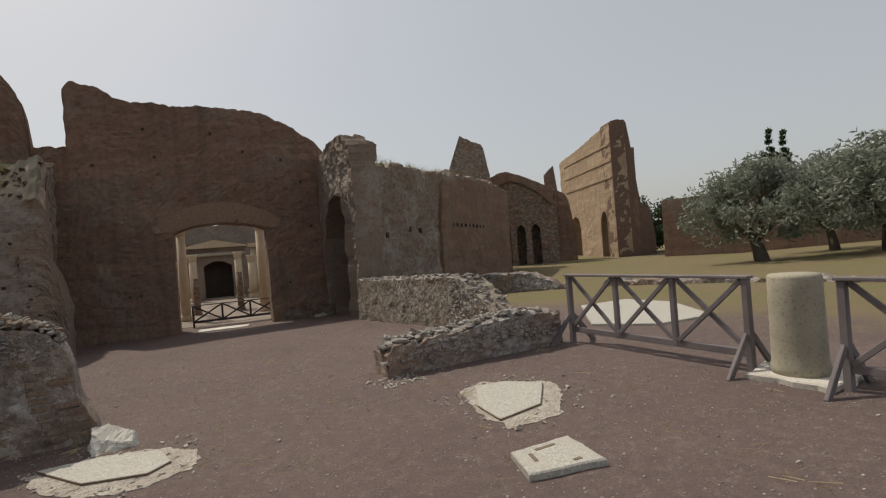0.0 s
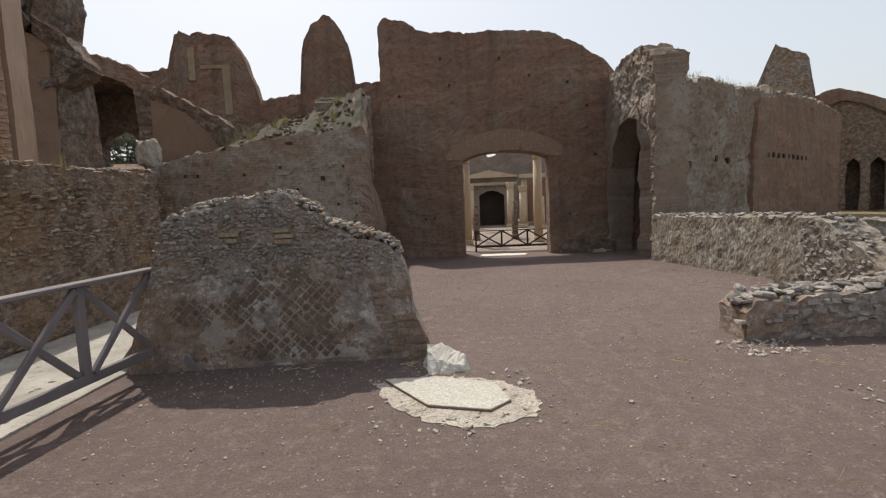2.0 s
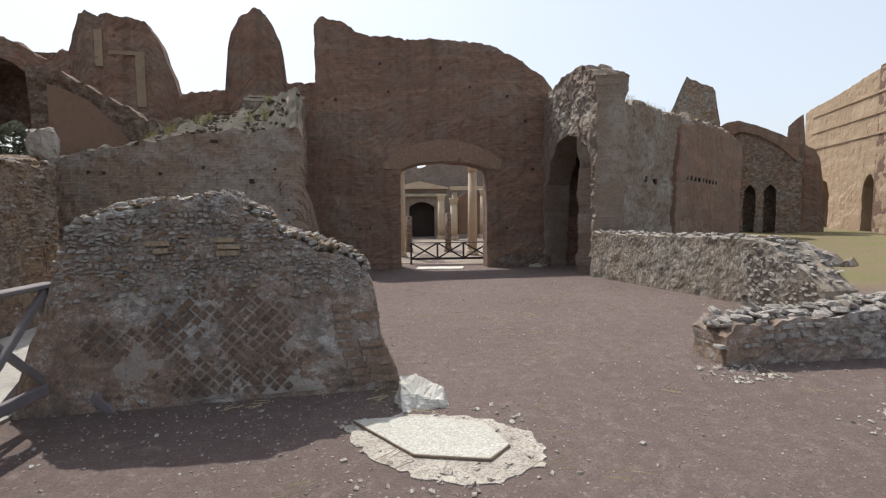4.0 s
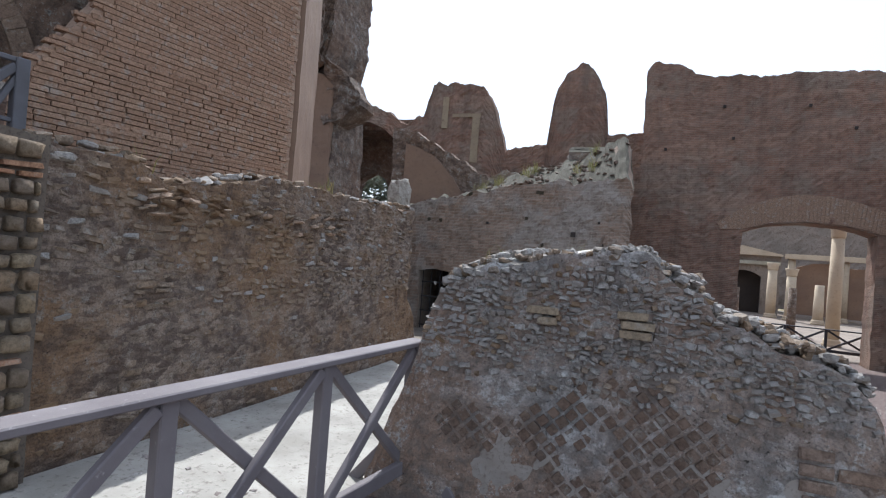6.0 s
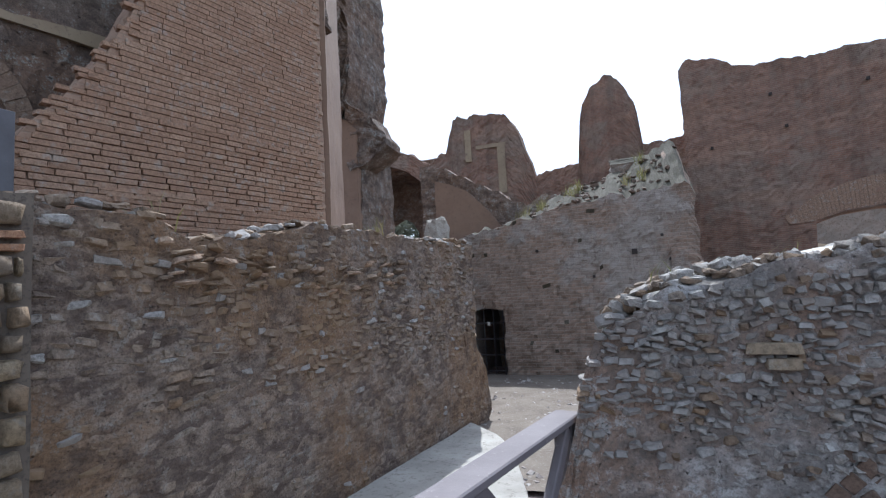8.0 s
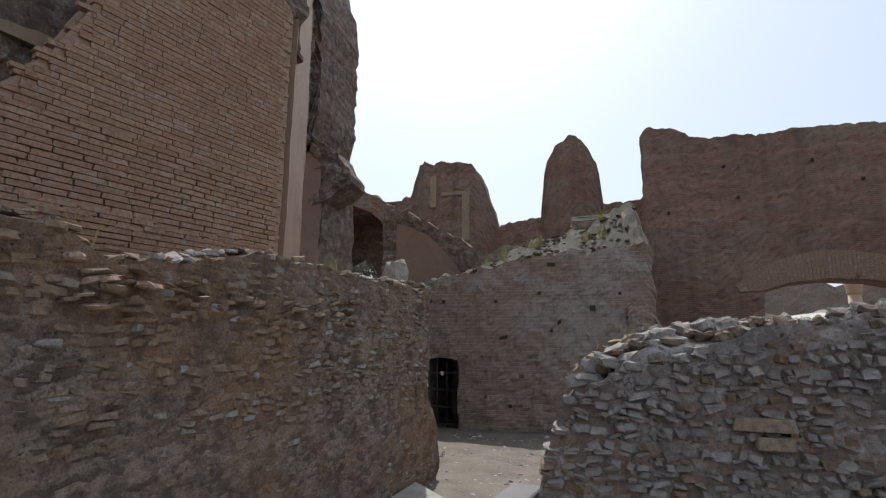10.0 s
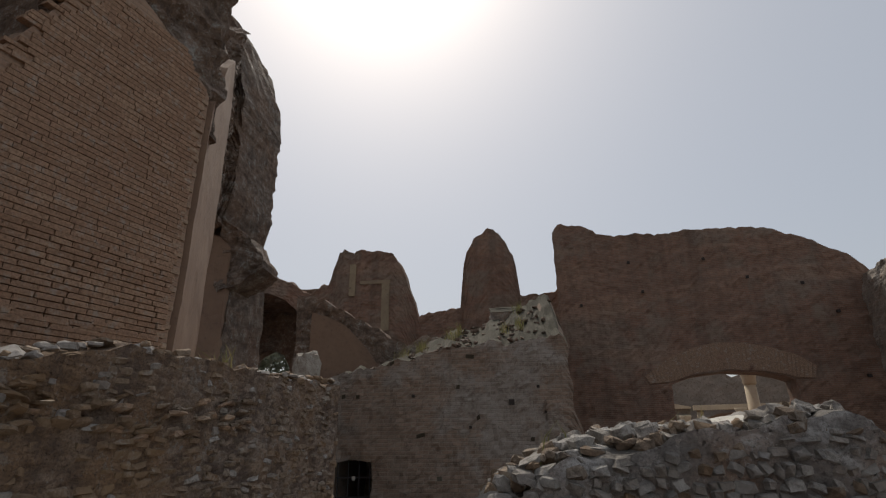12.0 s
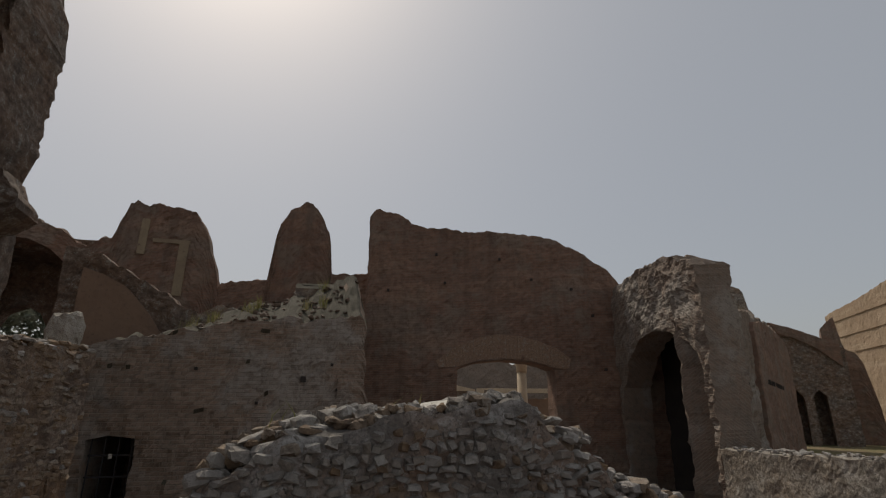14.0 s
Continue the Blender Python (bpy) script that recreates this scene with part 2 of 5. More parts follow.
def interp(prof, s):
    if isinstance(prof, (int, float)):
        return prof
    if s <= prof[0][0]:
        return prof[0][1]
    for (s0, z0), (s1, z1) in zip(prof, prof[1:]):
        if s <= s1:
            return z0 + (z1 - z0) * (s - s0) / max(s1 - s0, 1e-6)
    return prof[-1][1]


def wall_mesh(a, b, thick, blocks, cell=0.2, rough=0.05, rag=0.08, freq=1.2, crown=None):
    """Wall from a to b (plan), its body to the left of that way. blocks: (s0, s1, bottom, top, cap0, cap1), bottoms and tops as
    numbers or as outlines over s. Faces are uneven, the crown ragged; UV runs in metres along and up."""
    ax, ay = a
    L = math.hypot(b[0] - ax, b[1] - ay)
    ux, uy = (b[0] - ax) / L, (b[1] - ay) / L
    nx, ny = -uy, ux
    bm = bmesh.new()
    uvl = bm.loops.layers.uv.new("UVMap")
    coord = {}

    def vert(s, d, z, amp):
        x, y = ax + ux * s + nx * d, ay + uy * s + ny * d
        k = amp * (fbm(x, y, z, freq, 5) * 0.9 + 0.5 * fbm(x + 9, y, z, freq * 4, 3))
        k2 = amp * fbm(x, y + 31, z, freq, 4)
        v = bm.verts.new((x + nx * k + ux * k2 * 0.6, y + ny * k + uy * k2 * 0.6, z))
        coord[v] = (s + d * 0.7, z + d * 0.7)
        return v

    def quad(*vs):
        try:
            f = bm.faces.new(vs)
        except ValueError:
            return
        for lp in f.loops:
            lp[uvl].uv = coord[lp.vert]

    for s0, s1, bot, top, cap0, cap1 in blocks:
        n = max(1, round((s1 - s0) / cell))
        hmax = max(interp(top, s0 + (s1 - s0) * i / 8) - interp(bot, s0 + (s1 - s0) * i / 8) for i in range(9))
        rows = max(1, min(90, round(hmax / cell)))
        deep = max(1, min(6, round(thick / cell)))
        grid = []
        for i in range(n + 1):
            s = s0 + (s1 - s0) * i / n
            zb, zt = interp(bot, s), interp(top, s)
            zt += rag * (fbm(s * 1.3 + ax, ay, 3.1, 1.6, 4) + 0.6 * fbm(s * 6 + ay, ax, 1.7, 1.5, 2))
            zt = max(zt, zb + 0.02)
            ring = []
            for j in range(rows + 1):
                ring.append((0.0, zb + (zt - zb) * j / rows))
            for j in range(1, deep):
                d = thick * j / deep
                ring.append((d, zt + rag * 0.8 * fbm(s * 3, d * 3, ax, 1.0, 3) + (crown(s, d / thick) if crown else 0)))
            zk = zt + (crown(s, 1.0) if crown else 0)
            for j in range(rows, -1, -1):
                ring.append((thick, zb + (zk - zb) * j / rows))
            grid.append([vert(s, d, z, rough) for d, z in ring])
        m = len(grid[0])
        for g0, g1 in zip(grid, grid[1:]):
            for j in range(m - 1):
                quad(g0[j], g1[j], g1[j + 1], g0[j + 1])
            quad(g0[m - 1], g1[m - 1], g1[0], g0[0])
        for g, do, flip in ((grid[0], cap0, True), (grid[-1], cap1, False)):
            if do:
                for j in range(rows):
                    q = (g[j], g[m - 1 - j], g[m - 2 - j], g[j + 1])
                    quad(*(q[::-1] if flip else q))
                cap = g[rows:m - rows]
                if len(cap) > 2:
                    quad(*(cap[::-1] if flip else cap))
    bmesh.ops.recalc_face_normals(bm, faces=bm.faces)
    return bm


def wall(name, a, b, thick, blocks, material, label, category="ruined wall", top=None, **kw):
    ob = part(name, wall_mesh(a, b, thick, blocks, **kw), material)
    if top is not None:
        ob.data.materials.append(top)
    for p in ob.data.polygons:
        p.use_smooth = False
        if top is not None and abs(p.normal.z) > 0.5:
            p.material_index = 1
    return tagged(ob, label, category, kind="structure")


def beam_bm(p, q, w, h, bm=None, bevel=0.006, up=(0, 0, 1)):
    """A squared timber from p to q, w wide and h high."""
    own = bm is None
    bm = bm or bmesh.new()
    p, q = Vector(p), Vector(q)
    d = (q - p)
    L = d.length
    d.normalize()
    side = d.cross(Vector(up))
    if side.length < 1e-3:
        side = Vector((1, 0, 0))
    side.normalize()
    top = side.cross(d)
    m = Matrix((side * w, d * L, top * h)).transposed().to_4x4()
    m.translation = (p + q) / 2
    r = bmesh.ops.create_cube(bm, size=1, matrix=m)
    if bevel:
        es = list({e for v in r["verts"] for e in v.link_edges})
        bmesh.ops.bevel(bm, geom=es, offset=bevel, segments=1, affect="EDGES")
    return bm


def lathe_bm(profile, segs=24, rough=0.0, freq=4.0, at=(0, 0, 0)):
    """Turned body from (radius, height) pairs, closed at both ends."""
    bm = bmesh.new()
    rings = []
    for r, z in profile:
        ring = []
        for i in range(segs):
            a = 2 * math.pi * i / segs
            k = r * (1 + rough * fbm(math.cos(a) * r * 3 + at[0], math.sin(a) * r * 3 + at[1], z, freq, 3))
            ring.append(bm.verts.new((at[0] + k * math.cos(a), at[1] + k * math.sin(a), at[2] + z)))
        rings.append(ring)
    for r0, r1 in zip(rings, rings[1:]):
        for i in range(segs):
            f = bm.faces.new((r0[i], r0[(i + 1) % segs], r1[(i + 1) % segs], r1[i]))
            f.smooth = True
    bm.faces.new(rings[0][::-1])
    bm.faces.new(rings[-1])
    return bm


# ---- ground ----
def build_ground():
    bm = bmesh.new()
    xs = [-3000, -400, -90] + [-40 + 1.0 * i for i in range(91)] + [90, 400, 3000]
    ys = [-3000, -400, -60] + [-10 + 1.0 * i for i in range(71)] + [110, 400, 3000]
    g = [[bm.verts.new((x, y, ground_z(x, y) + (0.03 * fbm(x, y, 0, 0.5, 3) if -40 <= x <= 50 and y > 19 else 0.0))) for y in ys] for x in xs]
    for i in range(len(xs) - 1):
        for j in range(len(ys) - 1):
            bm.faces.new((g[i][j], g[i + 1][j], g[i + 1][j + 1], g[i][j + 1])).smooth = True
    tagged(part("ground", bm, M_GROUND), "reddish brown gravel path turning to dry grass", "ground", kind="structure")


build_ground()



# ---- loose pieces ----
def lump_data(seed, flat=False, chipped=False):
    """One irregular worn block about a unit cube: corners clipped, faces dented."""
    r = random.Random(seed)
    bm = bmesh.new()
    bmesh.ops.create_cube(bm, size=1)
    bmesh.ops.bevel(bm, geom=bm.edges[:], offset=0.06 if flat else 0.2 if chipped else 0.13, segments=1, affect="EDGES")
    k = 0.035 if flat else 0.13 if chipped else 0.08
    for f in bm.faces:
        f.smooth = not (flat or chipped)
    for v in bm.verts:
        v.co += Vector((r.uniform(-k, k), r.uniform(-k, k), r.uniform(-k, k)))
    return bm


LUMPS = {}


def lump_mesh(kind, i, material):
    key = (kind, i, material.name)
    if key not in LUMPS:
        LUMPS[key] = mesh_of(kind, lump_data(i * 7 + len(kind), kind in ("brick", "quoin_brick", "tuff_cube"), kind in ("rubble_stone", "small_rubble", "ledge_stone")), material)
    return LUMPS[key]


def pieces(kind, spots, materials, parent, limit=300, rest="small_rubble"):
    """Blocks of a wall: each of the first ones an object, the others joined. spots: (matrix, material index)."""
    for k, (m, mi) in enumerate(spots[:limit]):
        ob = new(kind, lump_mesh(kind, k % 9, materials[mi]))
        ob.parent = parent
        ob.matrix_local = m
    more = spots[limit:]
    if more:
        for mi, material in enumerate(materials):
            vs, fs = [], []
            for k, (m, i) in enumerate(more):
                if i != mi:
                    continue
                me = lump_mesh(kind, k % 9, material)
                o = len(vs)
                vs += [m @ v.co for v in me.vertices]
                fs += [[o + j for j in p.vertices] for p in me.polygons]
            if vs:
                me = bpy.data.meshes.new(rest)
                me.from_pydata(vs, [], fs)
                me.materials.append(material)
                ob = new(rest, me)
                ob.parent = parent
                ob["kind"] = "stuff"


def piece_mat(name, tones, rough=0.93, grain=30.0, bump_d=0.012, drift=None):
    """Stone or brick whose tone differs from piece to piece, with grain and lichen."""
    m, n, l, b = mat(name, rough)
    pos = place_of(n)
    obj = n.new("ShaderNodeObjectInfo").outputs["Random"]
    isl = n.new("ShaderNodeNewGeometry").outputs["Random Per Island"]
    add = n.new("ShaderNodeMath")
    add.operation = "ADD"
    l.new(obj, add.inputs[0])
    l.new(isl, add.inputs[1])
    fr = n.new("ShaderNodeMath")
    fr.operation = "FRACT"
    l.new(add.outputs[0], fr.inputs[0])
    col = ramp(n, l, fr.outputs[0], *[(i / (len(tones) - 1), t) for i, t in enumerate(tones)])
    f = noise_of(n, l, pos, grain, 10, 0.8)
    g = noise_of(n, l, pos, 9, 8, 0.75)
    col = mix(n, l, ramp(n, l, f, (0.38, 0.85), (0.58, 0.0)), col, tuple(0.4 * x for x in tones[0]))
    if drift:
        col = mix(n, l, ramp(n, l, noise_of(n, l, pos, 0.9, 5, 0.6), (0.42, 0.0), (0.62, 0.8)), col, drift)
    col = mix(n, l, ramp(n, l, g, (0.54, 0.0), (0.64, 0.5)), col, (0.38, 0.36, 0.32))
    l.new(col, b.inputs["Base Color"])
    bump(n, l, b, f, 0.8, bump_d)
    return m


M_RUBBLE_GREY = piece_mat("grey_rubble_stones", [(0.25, 0.225, 0.2), (0.38, 0.355, 0.325), (0.3, 0.26, 0.22), (0.47, 0.445, 0.41), (0.29, 0.24, 0.2)], drift=(0.3, 0.27, 0.245))
M_RUBBLE_WARM = piece_mat("warm_rubble_stones", [(0.19, 0.145, 0.11), (0.29, 0.225, 0.17), (0.24, 0.17, 0.115), (0.34, 0.285, 0.23), (0.27, 0.175, 0.105)], drift=(0.25, 0.165, 0.095))
M_TUFF = piece_mat("yellow_tuff_blocks", [(0.44, 0.33, 0.21), (0.3, 0.23, 0.165), (0.5, 0.39, 0.26), (0.26, 0.2, 0.155), (0.4, 0.28, 0.175), (0.34, 0.27, 0.21)], grain=30, bump_d=0.06)
M_CUBE = piece_mat("brown_tuff_cubes", [(0.17, 0.115, 0.085), (0.22, 0.155, 0.115), (0.15, 0.11, 0.085), (0.19, 0.13, 0.095)])
M_REDBRICK = piece_mat("thin_red_bricks", [(0.42, 0.22, 0.13), (0.38, 0.25, 0.15), (0.46, 0.3, 0.18), (0.36, 0.17, 0.1)])
M_YELBRICK = piece_mat("thin_yellow_bricks", [(0.34, 0.265, 0.18), (0.29, 0.225, 0.155), (0.37, 0.29, 0.2)])
M_QUOIN = piece_mat("pinkish_quoin_bricks", [(0.26, 0.18, 0.13), (0.22, 0.16, 0.125), (0.3, 0.22, 0.17)])
M_PALEQUOIN = piece_mat("pale_quoins", [(0.46, 0.33, 0.23), (0.4, 0.28, 0.2), (0.5, 0.37, 0.26)])
M_BUTTBRICK = piece_mat("torn_brick_courses", [(0.4, 0.25, 0.165), (0.33, 0.2, 0.13), (0.44, 0.29, 0.195)])
M_NET = spotted_mat("pale_mortar_net", (0.35, 0.315, 0.28), (0.28, 0.24, 0.205), (0.21, 0.17, 0.14), 14, 0.95, 0.01, 0.58)
M_FACE = rubble_mat("mortared_face", (0.25, 0.225, 0.205), (0.47, 0.445, 0.42), (0.3, 0.2, 0.14), 13.0, 0.8, (0.5, 0.485, 0.46), 0.035)
M_LW = rubble_mat("brown_tuff_face", (0.155, 0.115, 0.092), (0.34, 0.265, 0.205), (0.28, 0.175, 0.1), 11.0, 0.5, (0.31, 0.275, 0.235), 0.06)
M_GATE = brick_mat("stained_courses", (0.35, 0.245, 0.18), (0.29, 0.215, 0.165), (0.33, 0.28, 0.23), (0.22, 0.175, 0.14), 0.6, patch=(0.32, 0.285, 0.25), streaks=0.2, row=0.085, width=0.26, rough_wall=1.0)
M_RIGHT = brick_mat("mixed_masonry", (0.31, 0.225, 0.17), (0.26, 0.2, 0.16), (0.3, 0.26, 0.21), (0.2, 0.165, 0.135), 0.7, patch=(0.33, 0.295, 0.255), streaks=0.15, row=0.08, width=0.28, rough_wall=1.0)
M_LOW = rubble_mat("pitted_plaster", (0.24, 0.21, 0.175), (0.46, 0.42, 0.365), (0.33, 0.265, 0.2), 12.0, 1.2, (0.46, 0.43, 0.38), 0.05)


def wall_frame(a, b):
    """Pose of a wall's front: x along it, y into it, z up."""
    d = Vector((b[0] - a[0], b[1] - a[1], 0)).normalized()
    n = Vector((-d.y, d.x, 0))
    m = Matrix((d, n, Vector((0, 0, 1)))).transposed().to_4x4()
    m.translation = (a[0], a[1], 0)
    return m


def rubble_spots(a, b, s0, s1, z0, top, w, h, r, out=0.02, gap=1.0, mats=(0,), skip=None, depth=0.12, tilt=0.22):
    """Rough courses of stones set in a wall's face."""
    f = wall_frame(a, b)
    res, z = [], z0
    while z < 4:
        hh = r.uniform(*h)
        s, any_ = s0 + r.uniform(-0.05, 0.05), False
        while s < s1:
            ww = r.uniform(*w)
            zz = z + r.uniform(-0.25, 0.25) * hh
            if zz + hh * 0.5 < interp(top, s) - 0.01:
                any_ = True
                if r.random() < gap and not (skip and skip(s, zz)):
                    m = f @ Matrix.Translation((s, depth / 2 - r.uniform(0.3, 1.2) * out, zz)) @ Euler((r.uniform(-0.15, 0.15), r.uniform(-tilt, tilt), r.uniform(-0.2, 0.2))).to_matrix().to_4x4() @ Matrix.Diagonal((ww * r.uniform(0.85, 1.0), depth, hh * r.uniform(0.75, 1.0), 1))
                    res.append((m, r.choice(mats)))
            s += ww
        z += hh
        if not any_ and z > z0 + 0.3:
            break
    return res


def crest_spots(a, b, s0, s1, thick, top, w, h, r, count, mats=(0,)):
    """Stones lying along a broken wall's crown."""
    f = wall_frame(a, b)
    res = []
    for _ in range(count):
        s, d = r.uniform(s0, s1), r.uniform(0.02, thick - 0.02)
        hh = r.uniform(*h)
        m = f @ Matrix.Translation((s, d, interp(top, s) + r.uniform(-0.02, 0.06))) @ Euler((r.uniform(-0.4, 0.4), r.uniform(-0.4, 0.4), r.uniform(0, 3.1))).to_matrix().to_4x4() @ Matrix.Diagonal((r.uniform(*w), r.uniform(*w), hh, 1))
        res.append((m, r.choice(mats)))
    return res


def slab_bm(outline, z, h, rough=0.0, bevel=0.01, cuts=0):
    """A flat stone of that outline, h thick, on z."""
    bm = bmesh.new()
    pts = []
    for (x0, y0), (x1, y1) in zip(outline, outline[1:] + outline[:1]):
        for k in range(cuts + 1):
            t = k / (cuts + 1)
            x, y = x0 + (x1 - x0) * t, y0 + (y1 - y0) * t
            pts.append((x + rough * fbm(x, y, 1, 6, 3), y + rough * fbm(x, y, 9, 6, 3)))
    fc = bm.faces.new([bm.verts.new((x, y, z)) for x, y in pts])
    if fc.normal.z < 0 or fc.calc_area() and sum(x0 * y1 - x1 * y0 for (x0, y0), (x1, y1) in zip(pts, pts[1:] + pts[:1])) < 0:
        fc.normal_flip()
    ex = bmesh.ops.extrude_face_region(bm, geom=[fc])
    up = [v for v in ex["geom"] if isinstance(v, bmesh.types.BMVert)]
    for v in up:
        v.co.z += h
    if bevel:
        es = [e for e in bm.edges if all(v in up for v in e.verts)]
        bmesh.ops.bevel(bm, geom=es, offset=bevel, segments=1, affect="EDGES")
    bmesh.ops.recalc_face_normals(bm, faces=bm.faces)
    return bm


def join_bm(bms):
    out = bmesh.new()
    for x in bms:
        me = bpy.data.meshes.new("tmp")
        x.to_mesh(me)
        x.free()
        out.from_mesh(me)
        bpy.data.meshes.remove(me)
    return out


# ---- walls ----
def along(a, b, s, d=0.0):
    """Point of the plan s metres along a wall's front and d into its body."""
    k = math.hypot(b[0] - a[0], b[1] - a[1])
    u = ((b[0] - a[0]) / k, (b[1] - a[1]) / k)
    return (a[0] + u[0] * s - u[1] * d, a[1] + u[1] * s + u[0] * d)


# great wall with the arched doorway
GA, GB = (-5, 22.0), (5, 20.3)
ARCH = [(4.0, 3.05), (4.3, 3.18), (4.7, 3.3), (5.55, 3.38), (6.5, 3.3), (6.95, 3.2), (7.25, 3.08)]
CREST = [(0.98, 8.2), (1.05, 8.4), (1.2, 8.5), (2.05, 8.38), (2.45, 8.0), (3.0, 7.88), (4.1, 7.8), (5.75, 7.8), (7.0, 7.68), (7.45, 7.6), (8.4, 7.2), (9.2, 6.65), (9.8, 6.02), (10.6, 5.5)]
great = wall("wall_great", GA, GB, 0.9, [(-3.0, 0.98, -1.0, 5.0, 1, 1), (0.98, 4.0, -1.0, CREST, 1, 1), (4.0, 7.25, ARCH, CREST, 0, 0), (7.25, 11.2, -1.0, CREST, 1, 1)],
     M_BRICK, "tall weathered brick wall with an arched doorway", cell=0.11, rough=0.05, rag=0.09, freq=2.2)


def relieving_arch():
    """Pale flat arch of wedge bricks over the doorway."""
    f = wall_frame(GA, GB)
    low = [(3.4, 3.1), (3.95, 3.12), (4.3, 3.22), (4.7, 3.34), (5.55, 3.42), (6.5, 3.34), (6.95, 3.24), (7.3, 3.12), (7.75, 3.1)]
    high = [(3.4, 3.3), (4.18, 3.86), (4.8, 4.08), (5.4, 4.2), (6.1, 4.15), (6.7, 4.0), (7.3, 3.75), (7.75, 3.4)]
    n = 48
    for i in range(n):
        s0, s1 = 3.42 + 4.3 * i / n, 3.42 + 4.3 * (i + 1) / n - 0.005
        bm = bmesh.new()
        c = [(s0, interp(low, s0)), (s1, interp(low, s1)), (s1 + (s1 - 5.55) * 0.05, interp(high, s1)), (s0 + (s0 - 5.55) * 0.05, interp(high, s0))]
        d0, d1 = -0.03 - 0.005 * RND.random(), 0.1
        v = [bm.verts.new(f @ Vector((s, d, z))) for d in (d0, d1) for s, z in c]
        for q in ((0, 1, 2, 3), (7, 6, 5, 4), (0, 4, 5, 1), (1, 5, 6, 2), (2, 6, 7, 3), (3, 7, 4, 0)):
            bm.faces.new([v[j] for j in q])
        part("brick", bm, M_ARCH, great)


M_ARCH = piece_mat("pale_arch_bricks", [(0.34, 0.225, 0.155), (0.33, 0.215, 0.148), (0.35, 0.235, 0.16)])
relieving_arch()
wall("wall_plinth", along(GA, GB, 7.6, -0.18), along(GA, GB, 9.8, -0.18), 0.2, [(0, 2.1, -1.0, [(0, -0.35), (0.3, -0.12), (1.2, -0.05), (2.1, -0.15)], 1, 1)], M_CORE_FAR, "low broken stone course along the brick wall", cell=0.1, rough=0.05, rag=0.06)


def beam_holes(ob, a, b, spots, size=0.08):
    """Small square putlog holes, their shade painted by near-black blocks set in the wall."""
    f = wall_frame(a, b)
    for s, z in spots:
        bm = bmesh.new()
        bmesh.ops.create_cube(bm, size=1, matrix=f @ Matrix.Translation((s, -0.005, z)) @ Matrix.Diagonal((size, 0.12, size, 1)))
        part("putlog_hole", bm, M_SHADE, ob)


beam_holes(great, GA, GB, [(1.7, 5.6), (3.6, 5.9), (6.6, 6.1), (8.0, 5.8), (2.5, 0.9), (2.85, 0.92), (8.0, 0.9), (3.3, 6.9), (5.5, 6.8), (8.7, 4.9), (9.0, 3.1)])

# stepped back wall with the finger of masonry and a vaulted room
BKA, BKB = (-16, 24.2), (-4, 24.2)
BACK = [(-2.5, 8.4), (-0.5, 8.2), (0.77, 7.92), (1.8, 7.63), (2.7, 7.03), (3.0, 7.2), (3.42, 7.45), (3.62, 8.1), (3.79, 8.8), (4.8, 8.75), (5.97, 8.58), (6.35, 8.15), (6.6, 7.36), (6.78, 6.8), (7.0, 6.04), (8.0, 6.22), (8.64, 6.36), (8.7, 7.2), (8.76, 7.95), (8.9, 8.5), (9.2, 9.05), (9.6, 9.35), (9.83, 9.5), (10.12, 9.25), (10.5, 8.78), (10.7, 8.25), (10.84, 7.55), (10.86, 6.64), (12.4, 6.82)]
wall("wall_back", BKA, BKB, 0.8, [(-2.5, -0.9, -1.0, BACK, 1, 1), (-0.9, 2.6, [(-0.9, 6.2), (-0.3, 6.9), (0.4, 7.2), (1.0, 7.15), (1.7, 6.85), (2.2, 6.4), (2.6, 5.7)], BACK, 0, 0), (2.6, 12.4, -1.0, BACK, 1, 1)],
     M_BRICK, "broken brick wall rising to two tall stumps", cell=0.1, rough=0.06, rag=0.14, freq=2.6)
wall("wall_back_room", (-20, 27.0), (-11, 27.0), 0.6, [(0, 3.2, -0.9, 8.0, 1, 1), (3.2, 4.95, [(3.2, 4.6), (3.45, 5.1), (4.07, 5.42), (4.7, 5.1), (4.95, 4.6)], 8.0, 0, 0), (4.95, 9, -0.9, 8.0, 1, 1)], M_CORE_FAR, "dark back wall of a vaulted room", cell=0.3)
wall("wall_room_side", (-18.6, 24.9), (-18.6, 27.0), 0.6, [(0, 2.1, -0.9, 8.0, 1, 1)], M_CORE_FAR, "dark side wall of a vaulted room", cell=0.4)
wall("wall_room_vault", (-18.6, 25.02), (-12.5, 25.02), 1.9, [(0, 6.1, [(0, 6.3), (2.2, 7.0), (4.0, 7.0), (6.1, 5.9)], 7.5, 1, 1)], M_CORE_FAR, "broken concrete vault of a small room", "vault", cell=0.4)
pil = part("trim_pilaster", wall_mesh((-16, 24.16), (-4, 24.16), 0.1, [(5.56, 5.86, 5.5, 7.4, 1, 1), (4.25, 4.5, 6.9, 8.2, 1, 1), (4.7, 5.9, 7.36, 7.5, 1, 1)], cell=0.1, rough=0.01, rag=0.01), M_BANDS)
tagged(pil, "pale plaster pilaster strips on brick", "pilaster", kind="structure")

